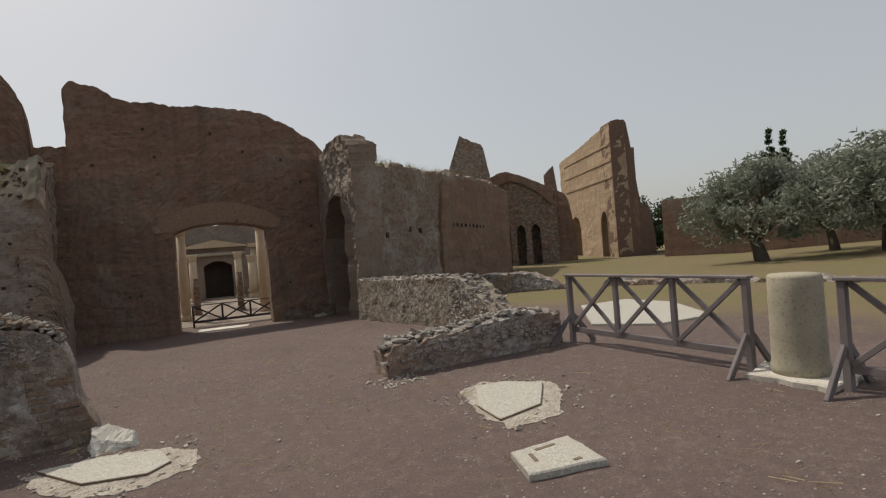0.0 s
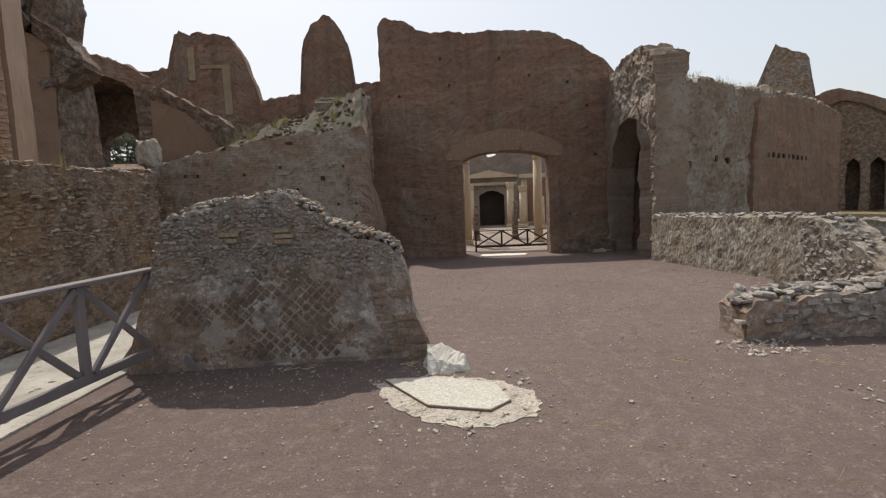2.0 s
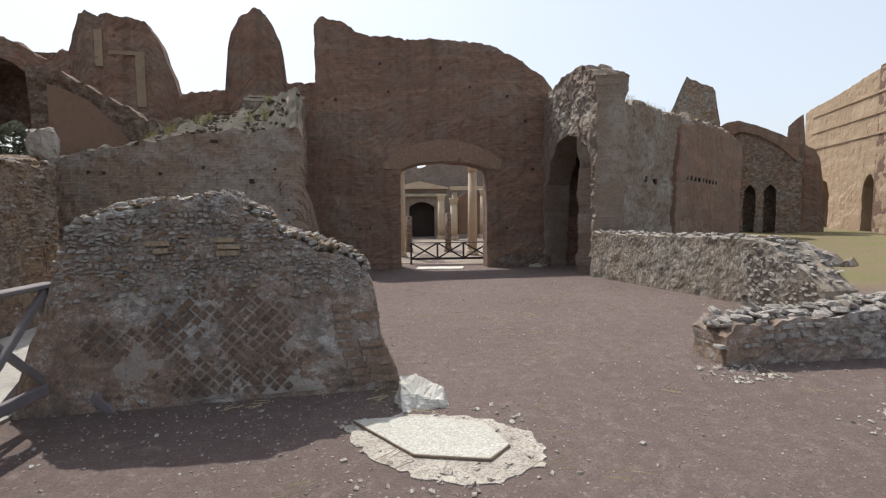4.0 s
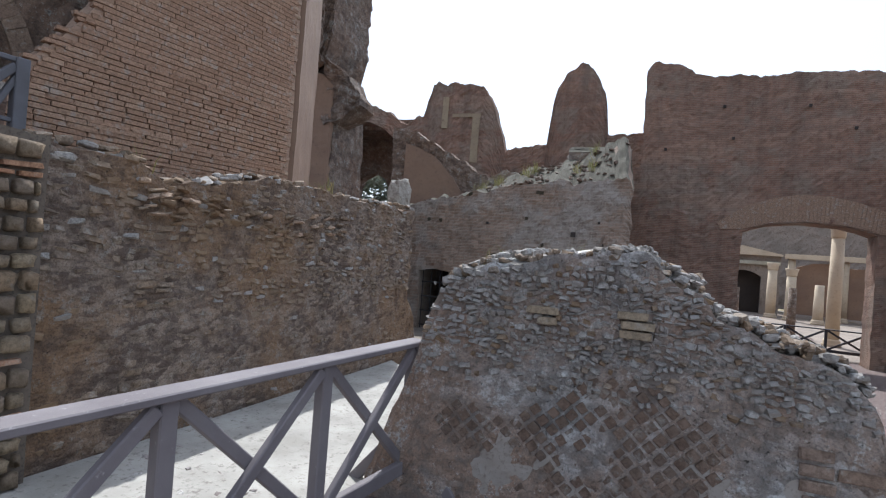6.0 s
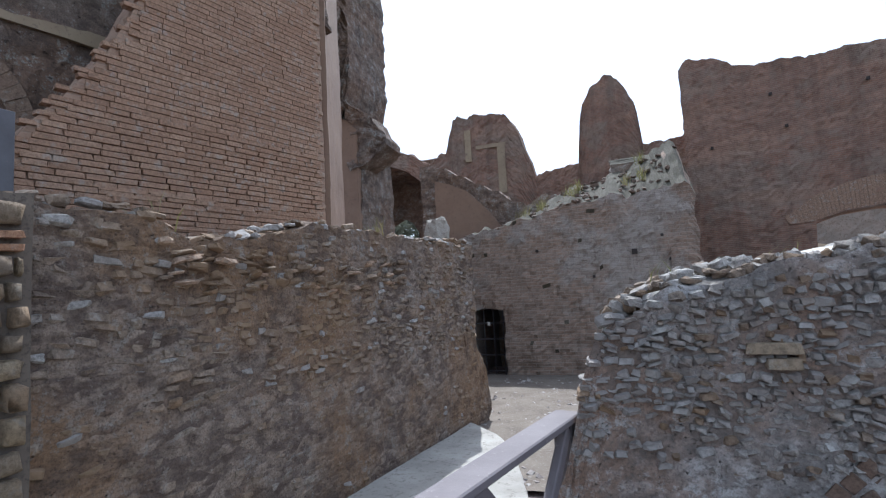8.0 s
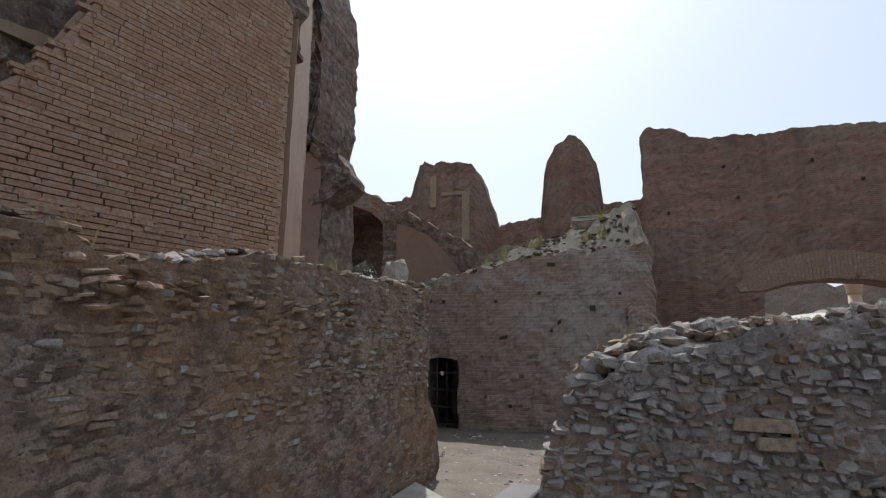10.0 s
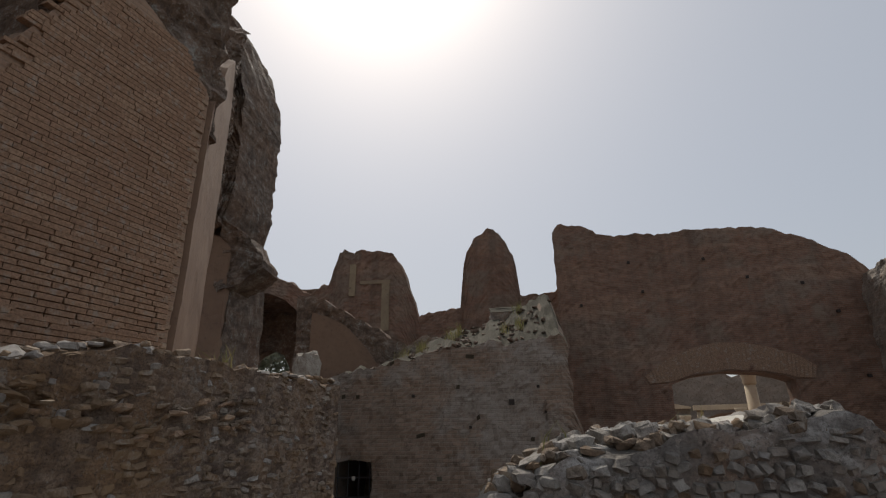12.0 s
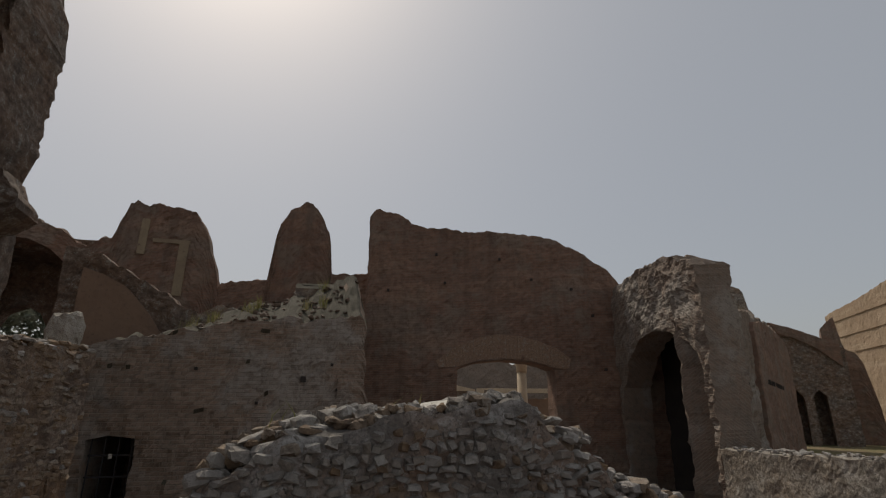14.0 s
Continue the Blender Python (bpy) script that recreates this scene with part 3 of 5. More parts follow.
# spur wall with a plastered vault springing
SPA = (-16, 20.5)
wall("wall_spur", SPA, (-4, 20.5), 0.9, [(3.7, 4.2, -0.9, [(3.7, 5.95), (4.2, 5.95)], 1, 1), (4.2, 8.4, -0.9, [(4.2, 5.95), (4.8, 5.65), (5.5, 5.25), (6.0, 4.98), (6.5, 4.68), (7.2, 4.3), (8.4, 4.2)], 1, 1)], M_CORE_FAR, "brick post and springing of a fallen vault", cell=0.1, rough=0.09, rag=0.1)
wall("wall_spur_plaster", (-16, 20.4), (-4, 20.4), 0.1, [(4.22, 6.6, -0.9, [(4.22, 5.4), (4.8, 5.2), (5.34, 4.92), (6.0, 4.22), (6.32, 3.75), (6.6, 3.3)], 1, 1)], M_PLASTER, "ochre plaster under a fallen vault", cell=0.12, rough=0.015, rag=0.02)
wall("wall_mound", (-12, 19.6), (-2, 19.6), 0.8, [(2.3, 6.6, -0.9, [(2.3, 3.4), (3.0, 3.85), (3.39, 4.15), (3.77, 4.36), (4.4, 4.4), (5.0, 4.46), (5.6, 4.4), (6.6, 4.6)], 1, 1)], M_CORE, "broken vault crown with weeds", cell=0.1, rough=0.08, rag=0.1, top=M_EARTH)

# cross wall with its arched way, and the long right hand wall
CA, CB = (4.3, 20.4), (3.45, 15.5)
CROSS = [(0, 5.85), (0.6, 5.85), (2.4, 5.92), (3.2, 6.0), (3.9, 5.85), (4.65, 5.55), (5.2, 5.2), (5.5, 4.7)]
wall("wall_cross", CA, CB, 0.9, [(-0.4, 0.12, -1.0, CROSS, 1, 1), (0.12, 4.8, [(0.12, 1.5), (0.3, 2.5), (0.9, 3.4), (1.6, 3.8), (2.6, 4.02), (3.5, 3.85), (4.2, 3.5), (4.6, 3.1), (4.8, 2.6)], CROSS, 0, 0), (4.8, 5.05, -1.0, CROSS, 1, 1)],
     M_RIGHT, "thick broken wall with a dark arched way", cell=0.09, rough=0.1, rag=0.16, freq=1.6)
RIA, RIB = (3.55, 15.5), (25.5, 32.7)
RIGHT = [(-0.1, 5.3), (0.4, 5.2), (0.9, 4.75), (1.5, 4.85), (3.9, 5.2), (7.7, 5.35), (13.2, 5.85), (18, 6.1), (22.7, 6.28), (28, 6.1)]
right = wall("wall_right", RIA, RIB, 0.9, [(0.75, 28, -1.0, RIGHT, 1, 1)],
     M_RIGHT, "rough tuff and brick wall with a worn crest", cell=0.12, rough=0.12, rag=0.18, freq=1.6)
wall("wall_right_brick", along(RIA, RIB, 8.7, -0.16), along(RIA, RIB, 28, -0.16), 0.2, [(0, 19.2, -1.0, [(0, 2.6), (0.25, 3.6), (0.5, 4.7), (1.0, 5.2), (5, 5.7), (14, 6.1), (19.2, 6.0)], 1, 1)],
     M_BRICK, "smoother brick facing with a row of sockets", cell=0.15, rough=0.07, rag=0.06)
beam_holes(right, RIA, RIB, [(4.7, 2.65), (6.0, 2.6), (2.3, 2.4)], 0.2)
beam_holes(right, along(RIA, RIB, 0, -0.15), along(RIA, RIB, 28, -0.15), [(10.6 + 0.9 * i, 2.95) for i in range(9)], 0.2)
# near-black colour paints the unlit room behind the arched way
wall("wall_vault_room", (5.7, 20.6), (6.3, 18.2), 0.6, [(0, 2.6, -1.0, 4.6, 1, 1)], M_SHADE, "inner wall behind the arched way, shade painted dark", cell=0.4)
# unseen vault slab added to keep skylight out of the arched way
tagged(part("ceiling_vault", slab_bm([(4.55, 16.7), (9.3, 20.3), (4.95, 20.5)], 4.15, 0.45, 0.03, 0, 5), M_CORE_FAR), "unseen concrete vault over the arched way, keeps it dark", "vault", kind="structure")

LOA, LOB = (3.32, 15.35), (2.95, 8.85)
LOW_TOP = [(0, 0.95), (2, 0.98), (4, 1.05), (5.6, 1.1), (6.1, 1.02), (6.45, 0.82), (6.8, 0.6), (7.1, 0.45)]
low_wall = wall("wall_low", LOA, LOB, 0.6, [(0.0, 7.1, -0.6, LOW_TOP, 1, 1)],
     M_LOW, "low grey pitted plaster wall with a broken end", cell=0.07, rough=0.025, rag=0.05, freq=2.5)
STA, STB = (-0.25, 6.82), (2.9, 6.4)
STUB = [(0, 0.3), (0.13, 0.44), (1.0, 0.46), (1.9, 0.56), (2.6, 0.58), (3.15, 0.5)]
stub_wall = wall("wall_stub", STA, STB, 0.55, [(0.0, 3.15, -0.1, STUB, 1, 1)],
     M_FACE, "low stub of grey rubble wall", cell=0.06, rough=0.045, rag=0.05, freq=3)
wall("wall_stub_far", (10.2, 18.4), (12.1, 14.6), 0.9, [(0, 4.2, -0.7, [(0, 0.25), (1, 0.5), (2.8, 0.4), (3.6, 0.1), (4.2, -0.25)], 1, 1)], M_FACE, "low heap of grey rubble wall", cell=0.12, rough=0.12, rag=0.14)

# gate wall with its sloping rubble crown
GTA, GTB = (-12, 17.35), (-2, 17.35)
GATE_TOP = [(-1.0, 2.75), (1.5, 2.98), (2.14, 3.12), (2.9, 3.22), (3.5, 3.38), (4.3, 3.55), (4.9, 3.72), (6.0, 3.78), (7.0, 3.86), (7.3, 3.9), (7.45, 3.75), (7.6, 3.2)]


def gate_rise(s, d):
    return d * (0.25 + 0.6 * min(max((s - 2.6) / 2.0, 0), 1) + 0.75 * min(max((s - 5.5) / 1.8, 0), 1))


gate_wall = wall("wall_gate", GTA, GTB, 2.3, [(-1.0, 2.1, -0.8, GATE_TOP, 1, 1), (2.1, 2.97, [(2.1, 1.18), (2.5, 1.26), (2.97, 1.2)], GATE_TOP, 0, 0), (2.97, 7.5, -0.8, GATE_TOP, 1, 1)],
     M_GATE, "dark stained tuff wall with a small barred opening", cell=0.09, rough=0.08, rag=0.12, freq=2.0, crown=gate_rise, top=M_EARTH)
wall("wall_gate_foot", (-5.1, 17.3), (-4.2, 17.25), 1.6, [(0, 0.92, -0.8, [(0, 2.7), (0.45, 2.5), (0.65, 2.1), (0.8, 1.6), (0.92, 0.9)], 1, 1)], M_GATE, "worn bulging end of the stained wall", cell=0.07, rough=0.08, rag=0.1, freq=2.5, top=M_EARTH)
wall("wall_return", (-4.45, 19.55), (-4.4, 21.85), 1.8, [(0, 0.4, -0.9, [(0, 5.0), (0.4, 5.25)], 1, 1), (0.4, 2.3, [(0.4, 2.6), (0.8, 3.5), (1.4, 4.0), (2.3, 4.15)], [(0.4, 5.25), (1.0, 5.3), (2.3, 5.6)], 1, 1)], M_CORE, "springing of a broken vault over a dark recess", "vault", cell=0.09, rough=0.1, rag=0.12, top=M_EARTH)
beam_holes(gate_wall, GTA, GTB, [(6.9, 2.2), (3.9, 2.6), (6.75, 2.75), (5.2, 1.9)], 0.06)
beam_holes(gate_wall, GTA, GTB, [(6.14, 2.42)], 0.12)

# left wall, its turn towards the gate, the pier and the recess beside it
LA, LB = (-9.0, 5.2), (-8.1, 11.7)
LEFT = [(0.9, 2.22), (1.5, 2.25), (1.95, 2.22), (2.1, 2.07), (2.6, 2.12), (3.2, 2.29), (3.45, 2.31), (4.4, 2.27), (5.85, 2.32), (6.4, 2.34)]
left = wall("wall_left", LA, LB, 0.8, [(0.9, 6.45, -0.3, LEFT, 1, 1)],
     M_LW, "rough brown tuff wall with a ragged top", cell=0.06, rough=0.026, rag=0.06, freq=2.2)
wall("wall_left_end", along(LA, LB, 6.1, 0.02), along(LA, LB, 6.9, 0.02), 0.7, [(0, 0.72, -0.5, [(0, 1.5), (0.3, 1.25), (0.5, 0.9), (0.66, 0.45), (0.72, 0.1)], 1, 1)], M_LW, "crumbling bulge at the tuff wall's end", cell=0.06, rough=0.05, rag=0.06, freq=3)
wall("wall_left_turn", (-8.22, 11.55), (-10.9, 17.45), 0.7, [(0, 6.45, -0.6, [(0, 2.33), (3, 2.55), (6.45, 2.95)], 1, 1)],
     M_LW, "rough tuff wall leading to the barred opening", cell=0.12, rough=0.06, rag=0.05)
PIA, PIB = (-8.9, 5.19), (-8.735, 6.38)
pier = wall("wall_pier", PIA, PIB, 0.75, [(0, 1.2, -0.1, [(0, 2.0), (0.15, 2.05), (0.4, 2.22), (1.2, 2.26)], 1, 1)], M_MORTAR_DARK, "square pier of tuff blocks and brick courses", cell=0.1, rough=0.012, rag=0.03)
wall("wall_recess", (-10.25, -1.4), (-9.3, 5.3), 0.6, [(0, 6.75, -0.1, [(0, 2.0), (5.0, 2.0), (5.8, 2.02), (6.2, 2.1), (6.75, 2.1)], 1, 1)], M_LW, "recessed brown tuff wall beside the pier", cell=0.1, rough=0.05, rag=0.06)
wall("wall_parapet", (-10.79, 0.23), (-9.97, 6.9), 0.45, [(0, 6.7, -0.1, [(0, 3.2), (4.0, 3.2), (5.0, 2.92), (5.3, 2.8), (5.65, 2.75), (6.3, 2.8), (6.7, 2.74)], 1, 1)], M_PARAPET, "brick parapet with pale weathered crown", cell=0.1, rough=0.03, rag=0.05)
wall("trim_coping", (-10.78, 0.23), (-9.96, 6.9), 0.5, [(0, 6.7, [(0, 3.18), (4.0, 3.18), (5.0, 2.9), (5.3, 2.78), (5.65, 2.73), (6.3, 2.78), (6.7, 2.72)], [(0, 3.27), (4.0, 3.27), (5.0, 2.99), (5.3, 2.87), (5.65, 2.82), (6.3, 2.87), (6.7, 2.8)], 1, 1)], M_MORTAR, "pale lumpy mortar coping of the parapet", "coping", cell=0.08, rough=0.02, rag=0.04)

# buttress, the wall with niches behind it, and the overhanging mass beyond
BUA, BUB = (-10.85, 7.9), (-9.95, 10.9)
BUTT = [(-0.7, 2.4), (-0.3, 3.2), (0.15, 3.88), (0.4, 4.25), (0.5, 4.5), (0.7, 4.95), (0.88, 5.38), (1.2, 6.1), (1.5, 6.6), (1.9, 6.85), (2.3, 6.7), (2.7, 6.4), (3.1, 6.15)]
butt = wall("wall_buttress", BUA, BUB, 0.5, [(-0.7, 3.08, -0.3, BUTT, 1, 1)],
     M_BRICK_NEW, "tall buttress faced in repaired brick", cell=0.09, rough=0.015, rag=0.07)
wall("wall_buttress_mass", along(BUA, BUB, 0, 0.08), along(BUA, BUB, 3.1, 0.08), 1.2, [(1.0, 3.3, [(1.0, 5.3), (1.9, 6.4), (3.3, 5.6)], [(1.0, 7.0), (1.7, 8.2), (2.6, 9.2), (3.3, 9.0)], 1, 1)], M_CORE_FAR, "broken concrete above the repaired brick", cell=0.08, rough=0.14, rag=0.2, freq=1.8)
NIA, NIB = (-14.7, -1.0), (-11.1, 11.0)
NICHE_TOP = [(0, 8.2), (6, 8.4), (9.0, 8.3), (14, 9.0)]
niches = wall("wall_niches", NIA, NIB, 0.9, [(0, 7.92, -0.4, NICHE_TOP, 1, 1), (7.92, 9.55, [(7.92, 3.4), (8.0, 3.75), (8.25, 4.1), (8.5, 4.28), (8.74, 4.34), (9.0, 4.28), (9.25, 4.1), (9.47, 3.75), (9.55, 3.4)], NICHE_TOP, 0, 0), (9.55, 10.25, -0.4, NICHE_TOP, 1, 1), (10.25, 10.9, -0.4, 5.95, 0, 0), (10.25, 10.9, [(10.25, 6.75), (10.9, 7.0)], NICHE_TOP, 0, 0), (10.9, 13.5, -0.4, NICHE_TOP, 1, 1)],
     M_CORE_FAR, "high ruined wall with an arched niche and window", cell=0.12, rough=0.06, rag=0.15)
wall("wall_niche_back", (-13.75, 6.0), (-13.2, 8.6), 0.4, [(0, 2.7, -0.4, 5.2, 1, 1)], M_CORE_FAR, "dark back of an arched niche", cell=0.4)
wall("wall_niche_sill", along(NIA, NIB, 7.8, 0.05), along(NIA, NIB, 9.65, 0.05), 0.3, [(0, 1.85, -0.3, 2.9, 1, 1)], M_PARAPET, "brick sill of an arched niche", cell=0.3, rough=0.03)


def niche_ring():
    f = wall_frame(NIA, NIB)
    for i in range(26):
        a0, a1 = math.pi * i / 26, math.pi * (i + 0.97) / 26
        bm = bmesh.new()
        c = [(8.735 - r * math.cos(a), 3.4 + r * 1.14 * math.sin(a)) for a, r in ((a0, 0.83), (a1, 0.83), (a1, 1.05), (a0, 1.05))]
        v = [bm.verts.new(f @ Vector((s, d, z))) for d in (-0.06 - 0.012 * RND.random(), 0.1) for s, z in c]
        for q in ((3, 2, 1, 0), (4, 5, 6, 7), (1, 5, 4, 0), (2, 6, 5, 1), (3, 7, 6, 2), (0, 4, 7, 3)):
            bm.faces.new([v[j] for j in q])
        part("brick", bm, M_ARCH_DARK, niches)


M_ARCH_DARK = piece_mat("dull_arch_bricks", [(0.25, 0.17, 0.12), (0.23, 0.16, 0.115), (0.27, 0.19, 0.135)])
niche_ring()
for s, z, w, h in ((6.0, 4.72, 4.6, 0.13), (6.0, 4.98, 2.6, 0.1), (6.0, 4.3, 1.9, 0.12)):
    band = part("trim_band", wall_mesh(along(NIA, NIB, 0, -0.06), along(NIA, NIB, 13, -0.06), 0.1, [(s, s + w, z, z + h, 1, 1)], cell=0.1, rough=0.03, rag=0.04), M_BANDS)
    tagged(band, "pale worn brick string course", "string course", kind="structure")
MSA, MSB = (-14, 15.3), (-8, 15.3)
wall("wall_mass", MSA, MSB, 1.6, [(-0.4, 1.75, -0.6, 8.0, 1, 1), (1.75, 2.3, -0.6, [(1.75, 5.9), (2.3, 5.7)], 1, 1)], M_CORE_FAR, "towering overhanging mass of broken concrete", cell=0.1, rough=0.14, rag=0.2, freq=1.4)
wall("wall_mass_top", (-14, 15.2), (-8, 15.2), 2.2, [(-0.8, 2.02, [(-0.8, 5.4), (1.4, 5.9), (1.8, 6.1), (2.02, 6.9)], [(-0.8, 12.6), (1.2, 12.2), (1.6, 11.7), (1.8, 11.0), (2.02, 9.6)], 1, 1)], M_CORE_FAR, "overhanging upper mass of broken concrete", cell=0.09, rough=0.16, rag=0.25, freq=1.3)
wall("wall_mass_ledge", (-12.0, 15.15), (-11.0, 15.2), 0.9, [(0, 0.98, [(0, 4.6), (0.5, 4.8), (0.98, 5.15)], [(0, 6.3), (0.6, 5.9), (0.8, 5.5), (0.98, 5.3)], 1, 1)], M_CORE_FAR, "broken ledge of concrete", "ledge", cell=0.06, rough=0.12, rag=0.1, freq=2.0)
wall("wall_plaster_strip", (-9.94, 10.95), (-10.9, 12.98), 0.3, [(0, 2.24, -0.3, [(0, 6.15), (0.8, 7.4), (1.6, 8.2), (2.24, 7.4)], 1, 1)], M_PLASTER, "narrow strip of ochre plastered masonry", cell=0.12, rough=0.015, rag=0.05)
wall("wall_mass_side", (-11.0, 13.0), (-12.4, 15.3), 0.8, [(0, 2.55, [(0, 7.0), (1.2, 6.6), (2.55, 6.0)], [(0, 9.4), (1.2, 10.4), (2.55, 11.6)], 1, 1)], M_CORE_FAR, "broken concrete bridging above the plaster", cell=0.1, rough=0.2, rag=0.2, freq=1.6)
wall("wall_plaster_pier", (-12.36, 15.12), (-11.75, 15.14), 0.3, [(0, 0.6, -0.5, [(0, 5.95), (0.3, 5.9), (0.6, 5.65)], 1, 1)], M_PLASTER, "ochre plastered pier with worn edge", cell=0.1, rough=0.02, rag=0.03)

# distance on the right: peak, apse, tall wall, long wall
wall("wall_peak", (23.6, 38.0), (26.6, 35.6), 2.5, [(0.1, 3.75, -0.6, [(0.1, 8.9), (0.5, 9.8), (1.0, 11.3), (1.3, 11.85), (1.7, 11.5), (3.3, 10.75), (3.5, 9.5), (3.75, 8.1)], 1, 1)], M_CORE, "broken tower stump with a pointed top", cell=0.2, rough=0.1, rag=0.1)
APA, APB = (30.0, 40.6), (35.0, 35.8)
wall("wall_apse", APA, APB, 1.5, [(0.2, 1.3, -0.8, [(0.2, 8.2), (1.3, 8.75)], 1, 1), (1.3, 2.2, [(1.3, 3.0), (1.75, 3.5), (2.2, 3.0)], 8.85, 0, 0), (2.2, 2.8, -0.8, [(2.2, 8.85), (2.8, 8.7)], 1, 1), (2.8, 3.7, [(2.8, 3.0), (3.25, 3.5), (3.7, 3.0)], [(2.8, 8.7), (3.7, 8.3)], 0, 0),
     (3.7, 4.3, -0.8, [(3.7, 8.3), (4.3, 8.0)], 1, 1), (4.3, 5.2, [(4.3, 3.0), (4.75, 3.5), (5.2, 3.0)], [(4.3, 8.0), (5.2, 7.5)], 0, 0), (5.2, 6.9, -0.8, [(5.2, 7.5), (6.9, 6.8)], 1, 1)], M_CORE_FAR, "dark ruined apse with three arched niches", cell=0.25, rough=0.12, rag=0.1)
wall("wall_apse_back", along(APA, APB, 0.5, 1.75), along(APA, APB, 6.7, 1.75), 0.5, [(0, 6.2, -0.8, 6.0, 1, 1)], M_CORE_FAR, "dark inside of the apse niches", cell=0.5)
apse_hood = part("trim_apse_hood", wall_mesh(along(APA, APB, 0, -0.25), along(APA, APB, 6.9, -0.25), 0.25, [(0.2, 6.6, [(0.2, 6.4), (1.5, 7.7), (2.5, 8.0), (3.7, 7.6), (5.0, 6.8), (6.6, 5.2)], [(0.2, 8.3), (1.3, 8.85), (2.2, 8.95), (3.7, 8.4), (5.2, 7.6), (6.6, 6.9)], 1, 1)], cell=0.25, rough=0.05, rag=0.05), M_BRICK)
tagged(apse_hood, "brick arch over the ruined apse", "arch", kind="structure")
TAA, TAB = (49.5, 48), (40.9, 33.3)
TALL = [(0, 11.9), (1.2, 12.1), (7, 12.3), (13, 12.9), (17.03, 13.2)]
tall = wall("wall_tall", TAA, TAB, 1.6, [(0, 3.0, -1.4, TALL, 1, 1), (3.0, 6.6, [(3.0, 2.9), (3.4, 3.8), (4.7, 4.4), (6.0, 4.0), (6.6, 2.9)], TALL, 0, 0), (6.6, 13.0, -1.4, TALL, 1, 1), (13.0, 15.1, [(13.0, 3.3), (13.5, 4.1), (14.1, 4.4), (14.7, 4.0), (15.1, 3.2)], TALL, 0, 0), (15.1, 17.03, -1.4, TALL, 1, 1)],
     M_LITBRICK, "very tall brick wall with two niches, sunlit ochre face", cell=0.3, rough=0.06, rag=0.08)
wall("wall_tall_back", along(TAA, TAB, 0, 1.9), along(TAA, TAB, 17, 1.9), 0.6, [(0, 17, -1.4, 10.5, 1, 1)], M_BRICK, "dark back of the tall wall's niches", cell=0.8)
# the end's shade is put in as a darker brick than the sunlit face
wall("wall_tall_end", (40.92, 33.25), (45, 31), 2.2, [(0, 4.1, -1.6, [(0, 13.2), (0.4, 13.5), (1.75, 13.5), (2.0, 12.0), (2.7, 4.9), (2.8, 4.6), (3.6, 4.4), (4.1, 1.5)], 1, 1)], M_PARAPET, "battered brick end of the tall wall", cell=0.25, rough=0.05, rag=0.08)
wall("wall_tall_pier", (36.4, 38.7), (38.6, 36.4), 1.5, [(0.15, 3.0, -1.2, [(0.15, 8.6), (0.5, 9.0), (1.2, 9.6), (1.35, 7.0), (2.4, 6.2), (3.0, 2.0)], 1, 1)], M_BRICK, "dark brick pier with a flaring top", cell=0.25, rough=0.08, rag=0.1)
for z in (9.3, 7.6, 11.0):
    st = part("trim_string", wall_mesh(along(TAA, TAB, 0, -0.1), along(TAA, TAB, 17, -0.1), 0.12, [(2.0, 16.9, z, z + 0.22, 1, 1)], cell=0.5, rough=0.02, rag=0.03), M_LITBRICK)
    tagged(st, "projecting brick string course", "string course", kind="structure")
wall("wall_long", (39.1, 27.0), (46, 3), 0.8, [(0, 25, -1.6, [(0, 4.5), (4, 4.5), (25, 4.8)], 1, 1)], M_BRICK, "long low brick boundary wall", cell=0.4, rough=0.05, rag=0.08)
wall("wall_foundation", (12.6, 13.2), (13.1, -1), 0.8, [(0, 14.2, -0.5, [(0, 0.0), (6, 0.1), (14.2, 0.1)], 1, 1)], M_FACE, "low foundation course of grey rubble", cell=0.15, rough=0.1, rag=0.14)

# the broken rubble stub with its net-pattern facing
RA, RB = (-6.5, 7.22), (-3.75, 7.12)
RTOP = [(-0.25, 0.15), (-0.1, 0.6), (0.05, 0.9), (0.1, 1.2), (0.2, 1.48), (0.43, 1.62), (0.7, 1.69), (1.1, 1.7), (1.36, 1.76), (1.48, 1.75), (1.56, 1.67), (1.75, 1.6), (1.83, 1.45), (2.17, 1.34), (2.5, 1.21), (2.62, 1.08), (2.68, 0.8), (2.72, 0.5), (2.84, 0.2), (2.88, 0.05)]
rub = wall("wall_rubble", RA, RB, 0.55, [(-0.25, 2.88, -0.1, RTOP, 1, 1)],
     M_FACE, "broken stub of rubble wall with net-pattern facing", cell=0.04, rough=0.022, rag=0.07, freq=3.5, top=M_CROWN)

